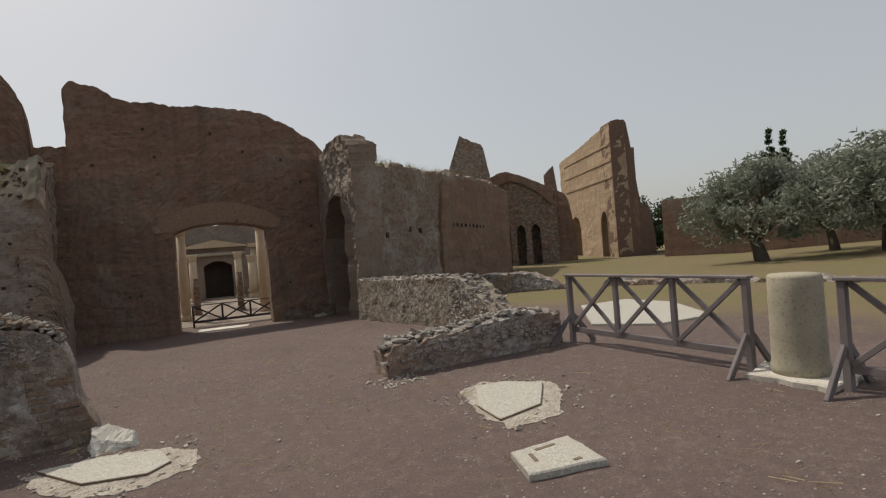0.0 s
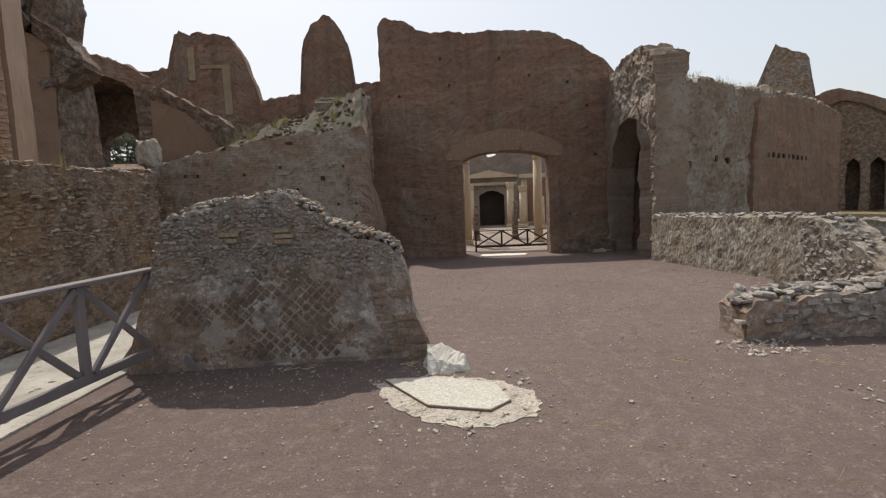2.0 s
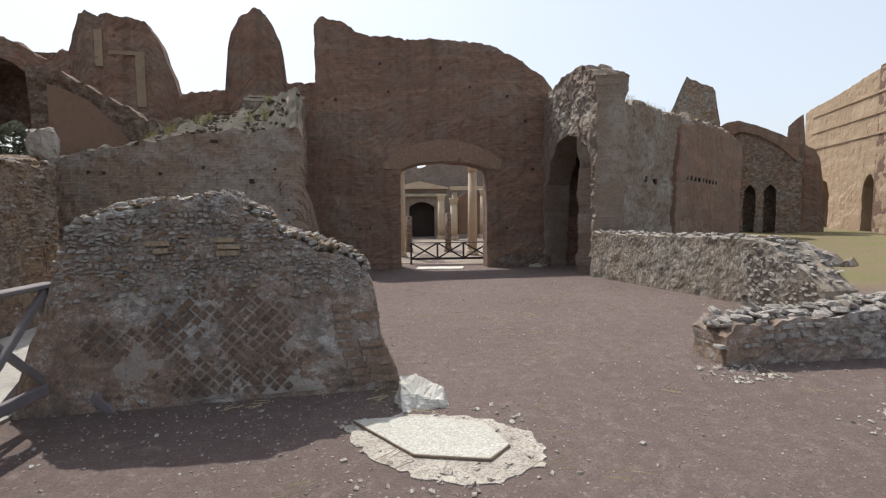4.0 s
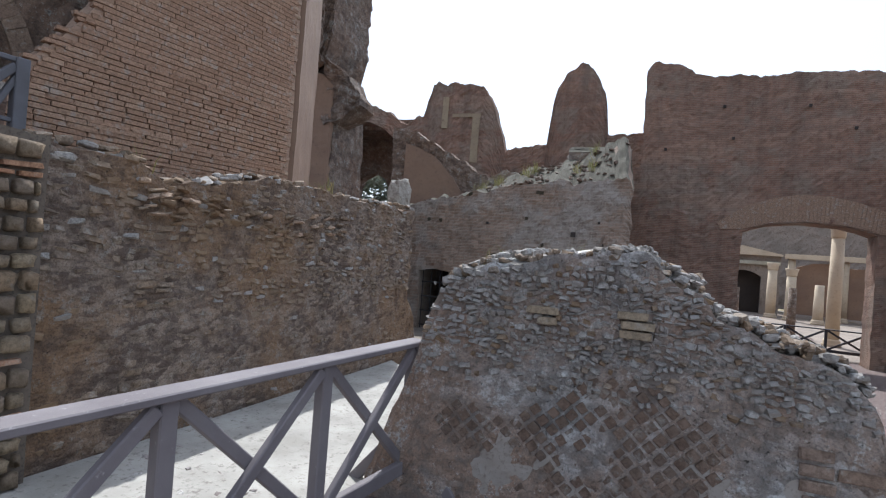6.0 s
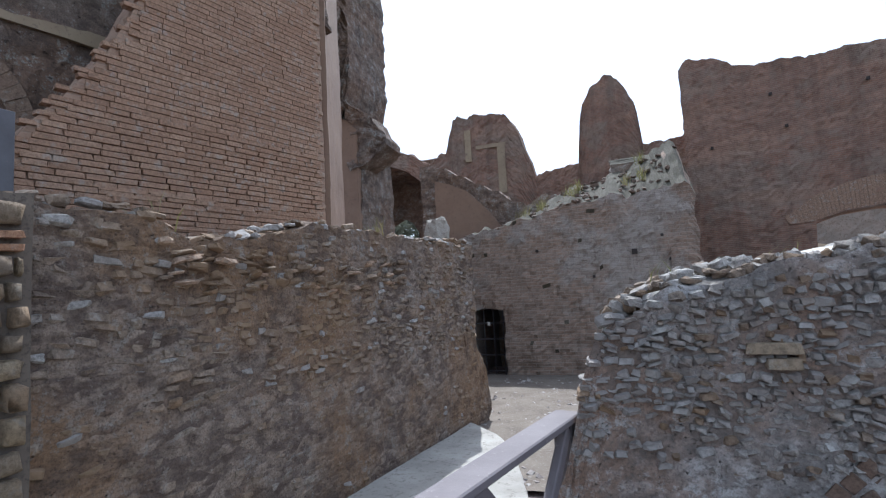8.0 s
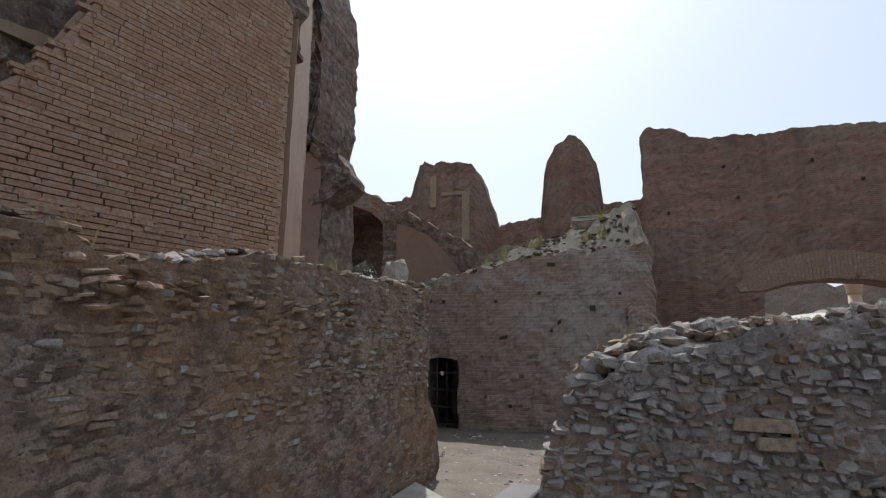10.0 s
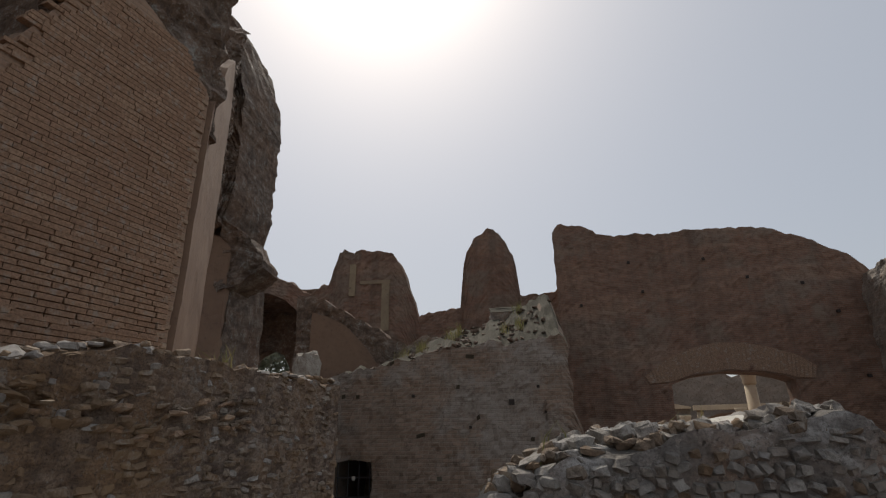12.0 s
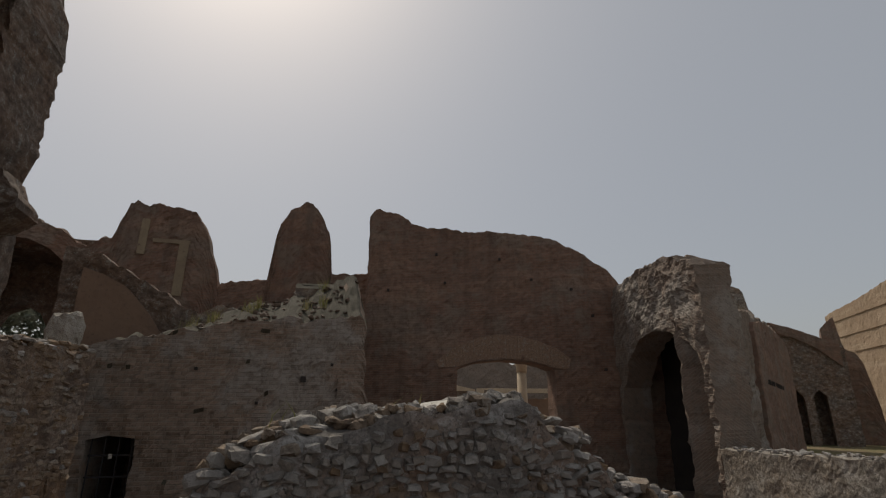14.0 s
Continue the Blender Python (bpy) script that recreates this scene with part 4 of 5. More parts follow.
# ---- things ----
def x_fence(length, bays, high=1.09, label="", loc=(0, 0), yaw=0.0, braces=(1, 1), timber=None):
    """Grey timber fence panel: posts, top board, low rail, crossed struts and splayed feet. Runs along +x from its base."""
    wood = timber or M_WOOD
    top = tagged(new("timber_fence"), label, "fence", "" if timber else "timber fences")
    top.matrix_world = pose(loc[0], loc[1], ground_z(*loc), 0, 0, yaw)
    part("top_board", beam_bm((-0.06, 0, high - 0.02), (length + 0.06, 0, high - 0.02), 0.13, 0.035), wood, top, "weathered pale top board")
    part("low_rail", beam_bm((0.03, 0, 0.23), (length - 0.03, 0, 0.23), 0.05, 0.09), wood, top)
    for i in range(bays + 1):
        x = length * i / bays
        z0 = -0.03 if i in (0, bays) else 0.19
        part("post", beam_bm((x, 0, z0), (x, 0, high - 0.037), 0.09 if i in (0, bays) else 0.065, 0.075, up=(1, 0, 0)), wood, top)
    for i in range(bays):
        x0, x1 = length * i / bays + 0.05, length * (i + 1) / bays - 0.05
        part("strut", beam_bm((x0, -0.022, 0.27), (x1, -0.022, high - 0.06), 0.042, 0.06), wood, top)
        part("strut", beam_bm((x0, 0.022, high - 0.06), (x1, 0.022, 0.27), 0.042, 0.06), wood, top)
    for x, do in ((0, braces[0]), (length, braces[1])):
        if do:
            for sgn in (-1, 1):
                part("foot_brace", beam_bm((x, sgn * 0.05, 0.46), (x, sgn * 0.47, -0.02), 0.08, 0.045, up=(1, 0, 0)), wood, top)
    return top


x_fence(2.66, 3, 1.09, "grey weathered timber fence beside the mosaic floor", (-6.48, 7.3), -103.5)
x_fence(3.6, 4, 1.1, "grey weathered timber fence continuing beside marble slabs", (-7.16, 4.55), -103.0)
x_fence(2.98, 3, 1.16, "grey weathered timber fence before dry grass", (3.05, 6.32), -95.2)
x_fence(4.0, 4, 1.16, "grey weathered timber fence beside the column stump", (2.64, 2.36), -95.2)
x_fence(3.2, 3, 0.9, "thin dark fence closing the doorway", (-0.4, 22.75), -9.7, (0, 0), M_IRON)


def column_stump():
    top = tagged(new("column_stump"), "worn pale stone column stump on rough base", "column")
    top.location = (2.86, 2.87, 0)
    part("shaft", lathe_bm([(0.26, 0.06), (0.285, 0.07), (0.29, 0.14), (0.272, 0.2), (0.268, 0.5), (0.265, 0.9), (0.262, 1.14), (0.25, 1.17), (0.12, 1.18)], 36, 0.02), M_STONE, top)
    part("base_slab", slab_bm([(-0.42, -0.45), (0.35, -0.5), (0.45, 0.1), (0.3, 0.5), (-0.4, 0.42)], -0.02, 0.09, 0.08, 0.015, 4), M_MARBLE, top, "broken white marble base")


column_stump()


def floor_slab(outline, border, label):
    """Pentagon of marble mosaic in a collar of pale mortar, with a dark bronze edge along one side."""
    top = tagged(new("marble_slab"), label, "slab")
    part("collar", slab_bm(border, -0.03, 0.038, 0.07, 0, 14), M_MORTAR, top, "crumbled pale mortar collar")
    part("panel", slab_bm(outline, 0.0, 0.03, 0.006, 0.006, 2), M_MOSAIC, top, "white chipped marble panel")
    for p, q in zip(outline[:3], outline[1:4]):
        part("edging", beam_bm((*p, 0.018), (*q, 0.018), 0.016, 0.02, bevel=0.003), M_EDGE, top, "thin dark edging strip")
    return top


M_EDGE = spotted_mat("rusty_edging", (0.2, 0.15, 0.11), (0.14, 0.105, 0.08), (0.3, 0.22, 0.15), 20, 0.8, 0.003)


def mosaic_mat():
    m, n, l, b = mat("marble_mosaic", 0.75)
    pos = place_of(n)
    v = n.new("ShaderNodeTexVoronoi")
    v.inputs["Scale"].default_value = 55
    l.new(pos, v.inputs["Vector"])
    bw = n.new("ShaderNodeRGBToBW")
    l.new(v.outputs["Color"], bw.inputs[0])
    a = noise_of(n, l, pos, 4, 6)
    col = mix(n, l, bw.outputs[0], (0.34, 0.325, 0.285), (0.56, 0.54, 0.49))
    col = mix(n, l, ramp(n, l, noise_of(n, l, pos, 90, 4, 0.8), (0.38, 0.8), (0.5, 0.0)), col, (0.24, 0.22, 0.18))
    col = mix(n, l, ramp(n, l, a, (0.52, 0.0), (0.68, 0.6)), col, (0.42, 0.38, 0.31))
    l.new(col, b.inputs["Base Color"])
    bump(n, l, b, bw.outputs[0], 0.6, 0.006)
    return m


M_MOSAIC = mosaic_mat()
floor_slab([(-4.12, 6.42), (-3.77, 5.75), (-3.3, 5.56), (-3.1, 5.72), (-3.15, 6.12), (-3.65, 6.37)], [(-4.22, 6.36), (-4.06, 5.84), (-3.77, 5.44), (-3.35, 5.25), (-2.9, 5.5), (-2.85, 5.9), (-3.1, 6.22), (-3.65, 6.47)], "pointed white marble floor panel set in gravel")
floor_slab([(0.85, 4.9), (0.27, 4.36), (-0.34, 4.31), (-0.22, 4.82), (0.23, 5.43), (0.63, 5.32)], [(0.86, 4.58), (0.18, 4.02), (-0.42, 4.1), (-0.34, 4.65), (0.0, 5.47), (0.41, 5.58), (0.8, 5.25), (1.0, 4.9)], "white marble floor panel in a mortar collar")


def flat_slab(outline, label, h=0.05, slots=()):
    top = tagged(new("marble_slab"), label, "slab")
    part("panel", slab_bm(outline, -0.02, h + 0.02, 0.02, 0.012, 4), M_MOSAIC, top)
    for p, q in slots:
        part("socket", beam_bm((*p, h), (*q, h), 0.035, 0.008, bevel=0), M_EDGE, top, "rusty cramp socket")
    return top


flat_slab([(-0.86, 3.58), (-0.28, 3.5), (-0.42, 2.97), (-1.04, 3.18)], "loose square white marble slab with cramp sockets", 0.06, [((-0.7, 3.46), (-0.5, 3.44)), ((-0.62, 3.12), (-0.55, 3.11)), ((-0.78, 3.44), (-0.84, 3.3))])
flat_slab([(-7.5, 4.4), (-7.0, 4.4), (-6.37, 4.5), (-5.86, 4.3), (-5.9, 3.6), (-6.4, 3.0), (-7.5, 3.2)], "large white marble slab beside the fence", 0.05)
flat_slab([(6.54, 9.1), (7.98, 8.81), (7.88, 7.43), (6.45, 5.73), (5.07, 6.01), (4.47, 7.1)], "broad pale marble floor fragment in dry grass", 0.04)
flat_slab([(9.2, 3.2), (9.9, 2.7), (10.3, 3.3), (9.6, 3.8)], "small bright marble block in dry grass", 0.25)


def boulder(name, size, loc, rot, material, label, category, seed, detail=3, k=0.22, worn=0.12):
    bm = bmesh.new()
    bmesh.ops.create_cube(bm, size=1)
    bmesh.ops.subdivide_edges(bm, edges=bm.edges[:], cuts=detail, use_grid_fill=True)
    for v in bm.verts:
        p = v.co.copy()
        v.co *= 1 - worn * (p.length - 0.5)
        v.co += p.normalized() * k * fbm(p.x + seed, p.y, p.z, 2.2, 4)
        v.co = Vector((v.co.x * size[0], v.co.y * size[1], v.co.z * size[2]))
    ob = part(name, bm, material)
    ob.matrix_world = pose(*loc, *rot)
    return tagged(ob, label, category)


# white broken marble block leaning at the wall's foot
def marble_wedge():
    bm = bmesh.new()
    low = [(-0.2, -0.13, 0), (0.2, -0.19, 0), (0.24, -0.02, 0), (0.0, 0.16, 0), (-0.2, 0.1, 0)]
    high = [(-0.18, -0.03, 0.13), (0.17, -0.15, 0.08), (0.2, -0.03, 0.12), (-0.02, 0.12, 0.24), (-0.15, 0.08, 0.25)]
    v = [bm.verts.new(p) for p in low + high]
    for i in range(5):
        bm.faces.new((v[i], v[(i + 1) % 5], v[5 + (i + 1) % 5], v[5 + i]))
    bm.faces.new(v[4::-1])
    bm.faces.new(v[5:])
    bmesh.ops.subdivide_edges(bm, edges=bm.edges[:], cuts=7, use_grid_fill=True)
    bmesh.ops.triangulate(bm, faces=bm.faces[:])
    bmesh.ops.subdivide_edges(bm, edges=bm.edges[:], cuts=1)
    bmesh.ops.triangulate(bm, faces=bm.faces[:])
    for w in bm.verts:
        p = w.co
        w.co += Vector((fbm(p.x, p.y, p.z, 9, 5), fbm(p.x + 5, p.y, p.z, 9, 5), fbm(p.x, p.y + 5, p.z, 9, 5))) * 0.026
    bmesh.ops.recalc_face_normals(bm, faces=bm.faces)
    ob = part("marble_block", bm, M_MARBLE)
    ob.matrix_world = pose(-3.52, 6.68, -0.01, 0, 0, 5)
    tagged(ob, "broken white marble block leaning on gravel", "stone block")


marble_wedge()
boulder("white_stone", (0.21, 0.14, 0.06), (-5.4, 7.36, 1.74), (8, -12, 10), M_MARBLE, "loose white stone on the wall crest", "stone", 3)
boulder("stump_knob", (0.62, 0.56, 0.85), (-10.72, 17.5, 3.28), (0, 0, 15), M_MORTAR, "rounded masonry stump on the wall corner", "masonry stump", 5, 5, 0.16, 0.85)
boulder("round_rock", (0.5, 0.5, 0.3), (3.9, 20.0, -0.62), (0, 0, 40), M_STONE, "round stone beside the doorway", "stone", 8)

# mosaic floor between fence and left wall
pav = part("pavement", slab_bm([(-6.75, 7.4), (-7.0, 5.6), (-7.35, 4.0), (-8.4, -1.0), (-10.1, -1.0), (-9.0, 5.2), (-8.65, 7.4), (-8.15, 11.2), (-7.6, 10.6), (-7.2, 9.6), (-6.9, 8.6)], -0.06, 0.085, 0.02, 0.01, 5), M_PAVE)


def passage_floor():
    bm = bmesh.new()
    rows = []
    for k in range(26):
        y = 9.2 + 8.1 * k / 25
        x0, x1 = interp([(9.2, -8.6), (11.5, -8.3), (17.3, -11.0)], y), interp([(9.2, -6.9), (11, -6.2), (17.3, -5.2)], y)
        rows.append([bm.verts.new((x0 + (x1 - x0) * i / 14, y, ground_z(0, y) + 0.03 + 0.035 * fbm(x0 + (x1 - x0) * i / 14, y, 0, 1.6, 4))) for i in range(15)])
    for p, q in zip(rows, rows[1:]):
        for i in range(14):
            bm.faces.new((p[i], p[i + 1], q[i + 1], q[i])).smooth = True
    return part("ground_passage", bm, M_SOIL)


tagged(passage_floor(), "dusty trodden earth before the barred opening", "ground", kind="structure")
tagged(pav, "pale dusty remains of a white mosaic floor", "pavement", kind="structure")


# barred gate
def gate():
    top = tagged(new("iron_gate"), "black iron barred gate in a low opening", "gate")
    top.matrix_world = wall_frame(GTA, GTB) @ Matrix.Translation((2.11, 0.14, -0.42))
    for i in range(4):
        part("bar", beam_bm((0.06 + 0.245 * i, 0, 0), (0.06 + 0.245 * i, 0, 1.62), 0.022, 0.022, up=(1, 0, 0), bevel=0.003), M_IRON, top)
    for z in (0.1, 0.5, 0.9, 1.3):
        part("rail", beam_bm((0.02, 0.02, z), (0.83, 0.02, z), 0.012, 0.035, bevel=0.003), M_IRON, top)
    part("notice", beam_bm((0.43, -0.02, 1.24), (0.43, -0.02, 1.33), 0.07, 0.006, up=(0, 1, 0), bevel=0.002), M_MARBLE, top, "small white notice plate")
    # near-black sheet paints the shade behind the bars
    part("passage", slab_bm([(-0.2, 2.3), (1.1, 2.3), (1.1, 2.36), (-0.2, 2.36)], -0.2, 1.8, 0, 0), M_SHADE, top, "dark sheet painting the passage's shade behind the bars")


gate()


# iron rail on the terrace
def terrace_rail():
    top = tagged(new("iron_railing"), "dark steel railing with braced post on terrace", "railing")
    top.matrix_world = pose(-9.64, 6.76, 2.18, 0, 0, -7.7)
    part("post", beam_bm((0, 0, 0), (0, 0, 0.75), 0.09, 0.09, up=(1, 0, 0)), M_RAIL, top)
    part("brace", beam_bm((0, -0.04, 0.68), (0, -0.32, 0.36), 0.06, 0.06, up=(1, 0, 0)), M_RAIL, top)
    part("short_post", beam_bm((0, -0.32, 0.0), (0, -0.32, 0.42), 0.07, 0.07, up=(1, 0, 0)), M_RAIL, top)
    part("lattice", beam_bm((0, -0.3, 0.02), (0, -0.03, 0.6), 0.04, 0.05, up=(1, 0, 0)), M_RAIL, top)
    part("upper_rail", beam_bm((0, 0.0, 0.73), (0, -7.0, 0.76), 0.04, 0.04), M_RAIL, top)
    part("lower_rail", beam_bm((0, 0.0, 0.27), (0, -7.0, 0.3), 0.035, 0.035), M_RAIL, top)
    for y in (-3.5, -7.0):
        part("post", beam_bm((0, y, 0), (0, y, 0.78), 0.08, 0.08, up=(1, 0, 0)), M_RAIL, top)


terrace_rail()
terrace = part("floor_terrace", slab_bm([(-15, -3), (-10.9, -3), (-9.5, 4.6), (-9.3, 6.5), (-8.65, 11.4), (-11.1, 16.9), (-13.5, 15.2), (-13.2, 11)], -0.2, 2.38, 0, 0), M_CORE)
tagged(terrace, "earth terrace behind the left wall", "terrace", kind="structure")


# ---- courtyard beyond the doorway ----
def court(x, y):
    """Plan of the courtyard, laid out square to its own front, turned into the place."""
    a, k, dx, dy = radians(-10.6), 0.97, x + 3.44, y - 1.52
    return (-3.67 + k * (dx * math.cos(a) - dy * math.sin(a)), 1.21 + k * (dx * math.sin(a) + dy * math.cos(a)))


COURT_Z = -0.62


def column(loc, r, h, label, material, capital=True):
    top = tagged(new("column"), label, "column", "courtyard columns")
    top.location = (loc[0], loc[1], loc[2])
    part("base", lathe_bm([(r * 1.35, 0), (r * 1.35, 0.1), (r * 1.15, 0.14), (r * 1.25, 0.2), (r * 1.02, 0.27)], 20), material, top)
    part("shaft", lathe_bm([(r, 0.2), (r * 1.01, h * 0.4), (r * 0.9, h)], 24, 0.015), material, top)
    if capital:
        part("capital", lathe_bm([(r * 0.92, h - 0.03), (r * 1.05, h + 0.05), (r * 1.08, h + 0.2), (r * 1.25, h + 0.34), (r * 1.25, h + 0.42)], 16, 0.06), material, top)


PALE = "tall pale travertine column behind the doorway"
column((3.27, 26.0, COURT_Z), 0.22, 4.0, PALE, M_TRAV)
column((-0.2, 26.1, COURT_Z), 0.2, 3.9, PALE, M_TRAV)
for x, y, r, h, m, t, c in ((-5.5, 40, 0.26, 2.2, "M_TRAV", "weathered pale column standing in the courtyard", True), (-4.75, 41, 0.26, 2.6, "M_TRAV", "weathered pale column standing in the courtyard", True), (-1.75, 41, 0.26, 2.6, "M_TRAV", "weathered pale column standing in the courtyard", True),
                            (-0.9, 40, 0.26, 2.3, "M_TRAV", "weathered pale column standing in the courtyard", True), (-4.25, 30, 0.16, 1.6, "M_DK", "slim dark broken column stump", False), (-2.15, 30, 0.16, 1.75, "M_DK", "slim dark broken column stump", False), (0.3, 39, 0.24, 1.9, "M_TRAV", "weathered pale column standing in the courtyard", False), (1.6, 42, 0.26, 3.0, "M_TRAV", "weathered pale column standing in the courtyard", True)):
    column((*court(x, y), COURT_Z), r, h + 0.25, t, M_TRAV if m == "M_TRAV" else M_CORE_FAR, c)
pavp = part("pavement_court", slab_bm([court(-8, 25.2), court(4, 22.4), court(9, 50), court(-12, 50)], COURT_Z - 0.03, 0.04, 0, 0), M_STONE_GREY)
tagged(pavp, "pale stone paving of the courtyard", "pavement", kind="structure")
th = part("threshold", slab_bm([(-0.6, 20.8), (1.1, 20.5), (1.3, 21.1), (-0.4, 21.5)], -0.64, 0.07, 0.05, 0.01, 4), M_MARBLE)
tagged(th, "worn pale stone threshold fragment", "slab", kind="structure")


def pavilion():
    """Small gabled front with a dark arched doorway."""
    top = tagged(new("pavilion"), "ruined pavilion with pale gable and arched doorway", "building")
    part("wall", wall_mesh(court(-5.4, 43.6), court(-1.2, 43.5), 0.6, [(0, 1.25, -0.8, 3.3, 1, 1), (1.25, 3.2, [(1.25, 1.75), (1.7, 2.05), (2.2, 2.15), (2.75, 2.05), (3.2, 1.75)], 3.4, 0, 0), (3.2, 4.2, -0.8, 3.3, 1, 1)], cell=0.3, rough=0.03, rag=0.02), M_STONE_GREY, top)
    # near-black sheet paints the pavilion's unlit inside
    part("doorway", slab_bm([court(-4.4, 44.6), court(-1.9, 44.6), court(-1.9, 44.8), court(-4.4, 44.8)], -0.6, 3.0, 0, 0), M_SHADE, top, "dark sheet painting the shade inside the doorway")
    f = bmesh.new()
    pts = [(-5.6, 3.28), (-1.0, 3.28), (-1.0, 3.38), (-3.3, 3.86), (-5.6, 3.38)]
    a = [f.verts.new((*court(x, 43.2), z - 0.15)) for x, z in pts]
    b = [f.verts.new((*court(x, 45.2), z - 0.15)) for x, z in pts]
    f.faces.new(a[::-1])
    f.faces.new(b)
    for i in range(5):
        f.faces.new((a[i], a[(i + 1) % 5], b[(i + 1) % 5], b[i]))
    bmesh.ops.recalc_face_normals(f, faces=f.faces)
    part("gable", f, M_TRAV, top, "pale tiled gable roof")
    part("lintel", beam_bm((*court(-5.5, 43.4), 2.65), (*court(-1.1, 43.4), 2.65), 0.3, 0.22), M_STONE, top)


pavilion()
wall("wall_court", court(-13, 50), court(12, 47), 0.9, [(0, 7, -0.4, [(0, 6), (7, 5.4)], 1, 1), (7, 10.2, -0.4, [(7, 5.2), (8.2, 5.0), (8.4, 5.7), (9.2, 5.7), (9.4, 5.2), (10.2, 5.2)], 1, 1), (10.2, 14.2, -0.4, [(10.2, 7.5), (12, 7.7), (14.2, 7.4)], 1, 1), (14.2, 25, -0.4, [(14.2, 6.2), (14.8, 5.9), (15.5, 5.3), (16.0, 5.55), (16.4, 6.1), (17.5, 6.3), (25, 6.2)], 1, 1)], M_STONE_GREY, "ruined grey courtyard walls of uneven height", cell=0.25, rough=0.08, rag=0.14)
wall("wall_court_red", court(-0.6, 43.6), court(9, 42.6), 0.5, [(0, 9.6, -0.4, [(0, 2.4), (1.0, 2.75), (2.2, 2.9), (3.0, 2.6), (9.6, 2.8)], 1, 1)], M_PLASTER, "faded red plastered courtyard wall", cell=0.3, rough=0.02, rag=0.05)
cor = part("cornice", beam_bm((*court(-0.9, 43.2), 3.15), (*court(7.5, 42.3), 3.15), 0.5, 0.3), M_TRAV)
tagged(cor, "fallen marble cornice laid along the wall", "cornice", kind="structure")
for i, x in enumerate((-0.5, 2.2, 5.0, 7.2)):
    column((*court(x, 43.25 - 0.1 * x), COURT_Z), 0.22, 3.65, "pale pilaster column carrying a cornice", M_TRAV, False)


# ---- trees ----
def tree(loc, height, spread, trunk_r, material, label, seed, clumps=26, leaves=90, lift=0.35, size=0.16, limbs=5, shape=1.0):
    """Tapered leaning trunk, limbs, and a crown of many small leaf sprays."""
    r = random.Random(seed)
    top = tagged(new("tree"), label, "tree", "olive trees" if "olive" in label else "dark trees")
    top.location = (loc[0], loc[1], loc[2])
    bm = bmesh.new()

    def limb(p, q, r0, r1, bend):
        prev, k = None, 5
        mid = (p + q) / 2 + Vector((r.uniform(-bend, bend), r.uniform(-bend, bend), 0))
        for i in range(k + 1):
            t = i / k
            c = p * (1 - t) ** 2 + mid * 2 * t * (1 - t) + q * t * t
            rr = r0 + (r1 - r0) * t
            ring = [bm.verts.new(c + Vector((math.cos(a) * rr, math.sin(a) * rr, 0))) for a in [j * math.tau / 7 for j in range(7)]]
            if prev:
                for j in range(7):
                    bm.faces.new((prev[j], prev[(j + 1) % 7], ring[(j + 1) % 7], ring[j])).smooth = True
            prev = ring

    fork = Vector((r.uniform(-0.3, 0.3), r.uniform(-0.3, 0.3), height * lift * 0.8))
    limb(Vector((0, 0, -0.2)), fork, trunk_r * 1.3, trunk_r * 0.8, 0.2)
    ends = []
    for i in range(limbs):
        a = i * math.tau / limbs + r.uniform(-0.3, 0.3)
        e = Vector((math.cos(a) * spread * 0.6, math.sin(a) * spread * 0.6, height * r.uniform(0.6, 0.85)))
        limb(fork, e, trunk_r * 0.6, trunk_r * 0.12, 0.4)
        ends.append(e)
    part("trunk", bm, M_BARK, top)
    vs, fs = [], []
    for c in range(clumps):
        a, q = r.uniform(0, math.tau), math.sqrt(r.random())
        hz_ = r.uniform(lift, 0.97)
        wide = spread * (math.sin(math.pi * min(1, (hz_ - lift + 0.12) / (1.1 - lift))) ** 0.6) * shape
        cc = Vector((math.cos(a) * q * wide, math.sin(a) * q * wide, height * hz_))
        cr = r.uniform(0.35, 0.75) * spread * 0.42
        for _ in range(leaves):
            d = Vector((r.gauss(0, 1), r.gauss(0, 1), r.gauss(0, 0.8)))
            d = d.normalized() * cr * r.random() ** 0.45
            p = cc + d
            u = Vector((r.gauss(0, 1), r.gauss(0, 1), r.gauss(0, 1))).normalized() * size * r.uniform(0.6, 1.4)
            w = u.cross(Vector((r.gauss(0, 1), r.gauss(0, 1), r.gauss(0, 1)))).normalized() * size * 0.32
            o = len(vs)
            vs += [p - u, p + w, p + u, p - w]
            fs.append((o, o + 1, o + 2, o + 3))
    me = bpy.data.meshes.new("crown")
    me.from_pydata(vs, [], fs)
    me.materials.append(material)
    ob = new("crown", me)
    ob.parent = top
    return top


def leaf_mat(name, tones):
    m, n, l, b = mat(name, 0.65)
    isl = n.new("ShaderNodeNewGeometry").outputs["Random Per Island"]
    col = ramp(n, l, isl, *[(i / (len(tones) - 1), t) for i, t in enumerate(tones)])
    l.new(col, b.inputs["Base Color"])
    tr = n.new("ShaderNodeBsdfTranslucent")
    l.new(col, tr.inputs[0])
    ms = n.new("ShaderNodeMixShader")
    ms.inputs[0].default_value = 0.3
    l.new(b.outputs[0], ms.inputs[1])
    l.new(tr.outputs[0], ms.inputs[2])
    l.new(ms.outputs[0], n["Material Output"].inputs[0])
    return m


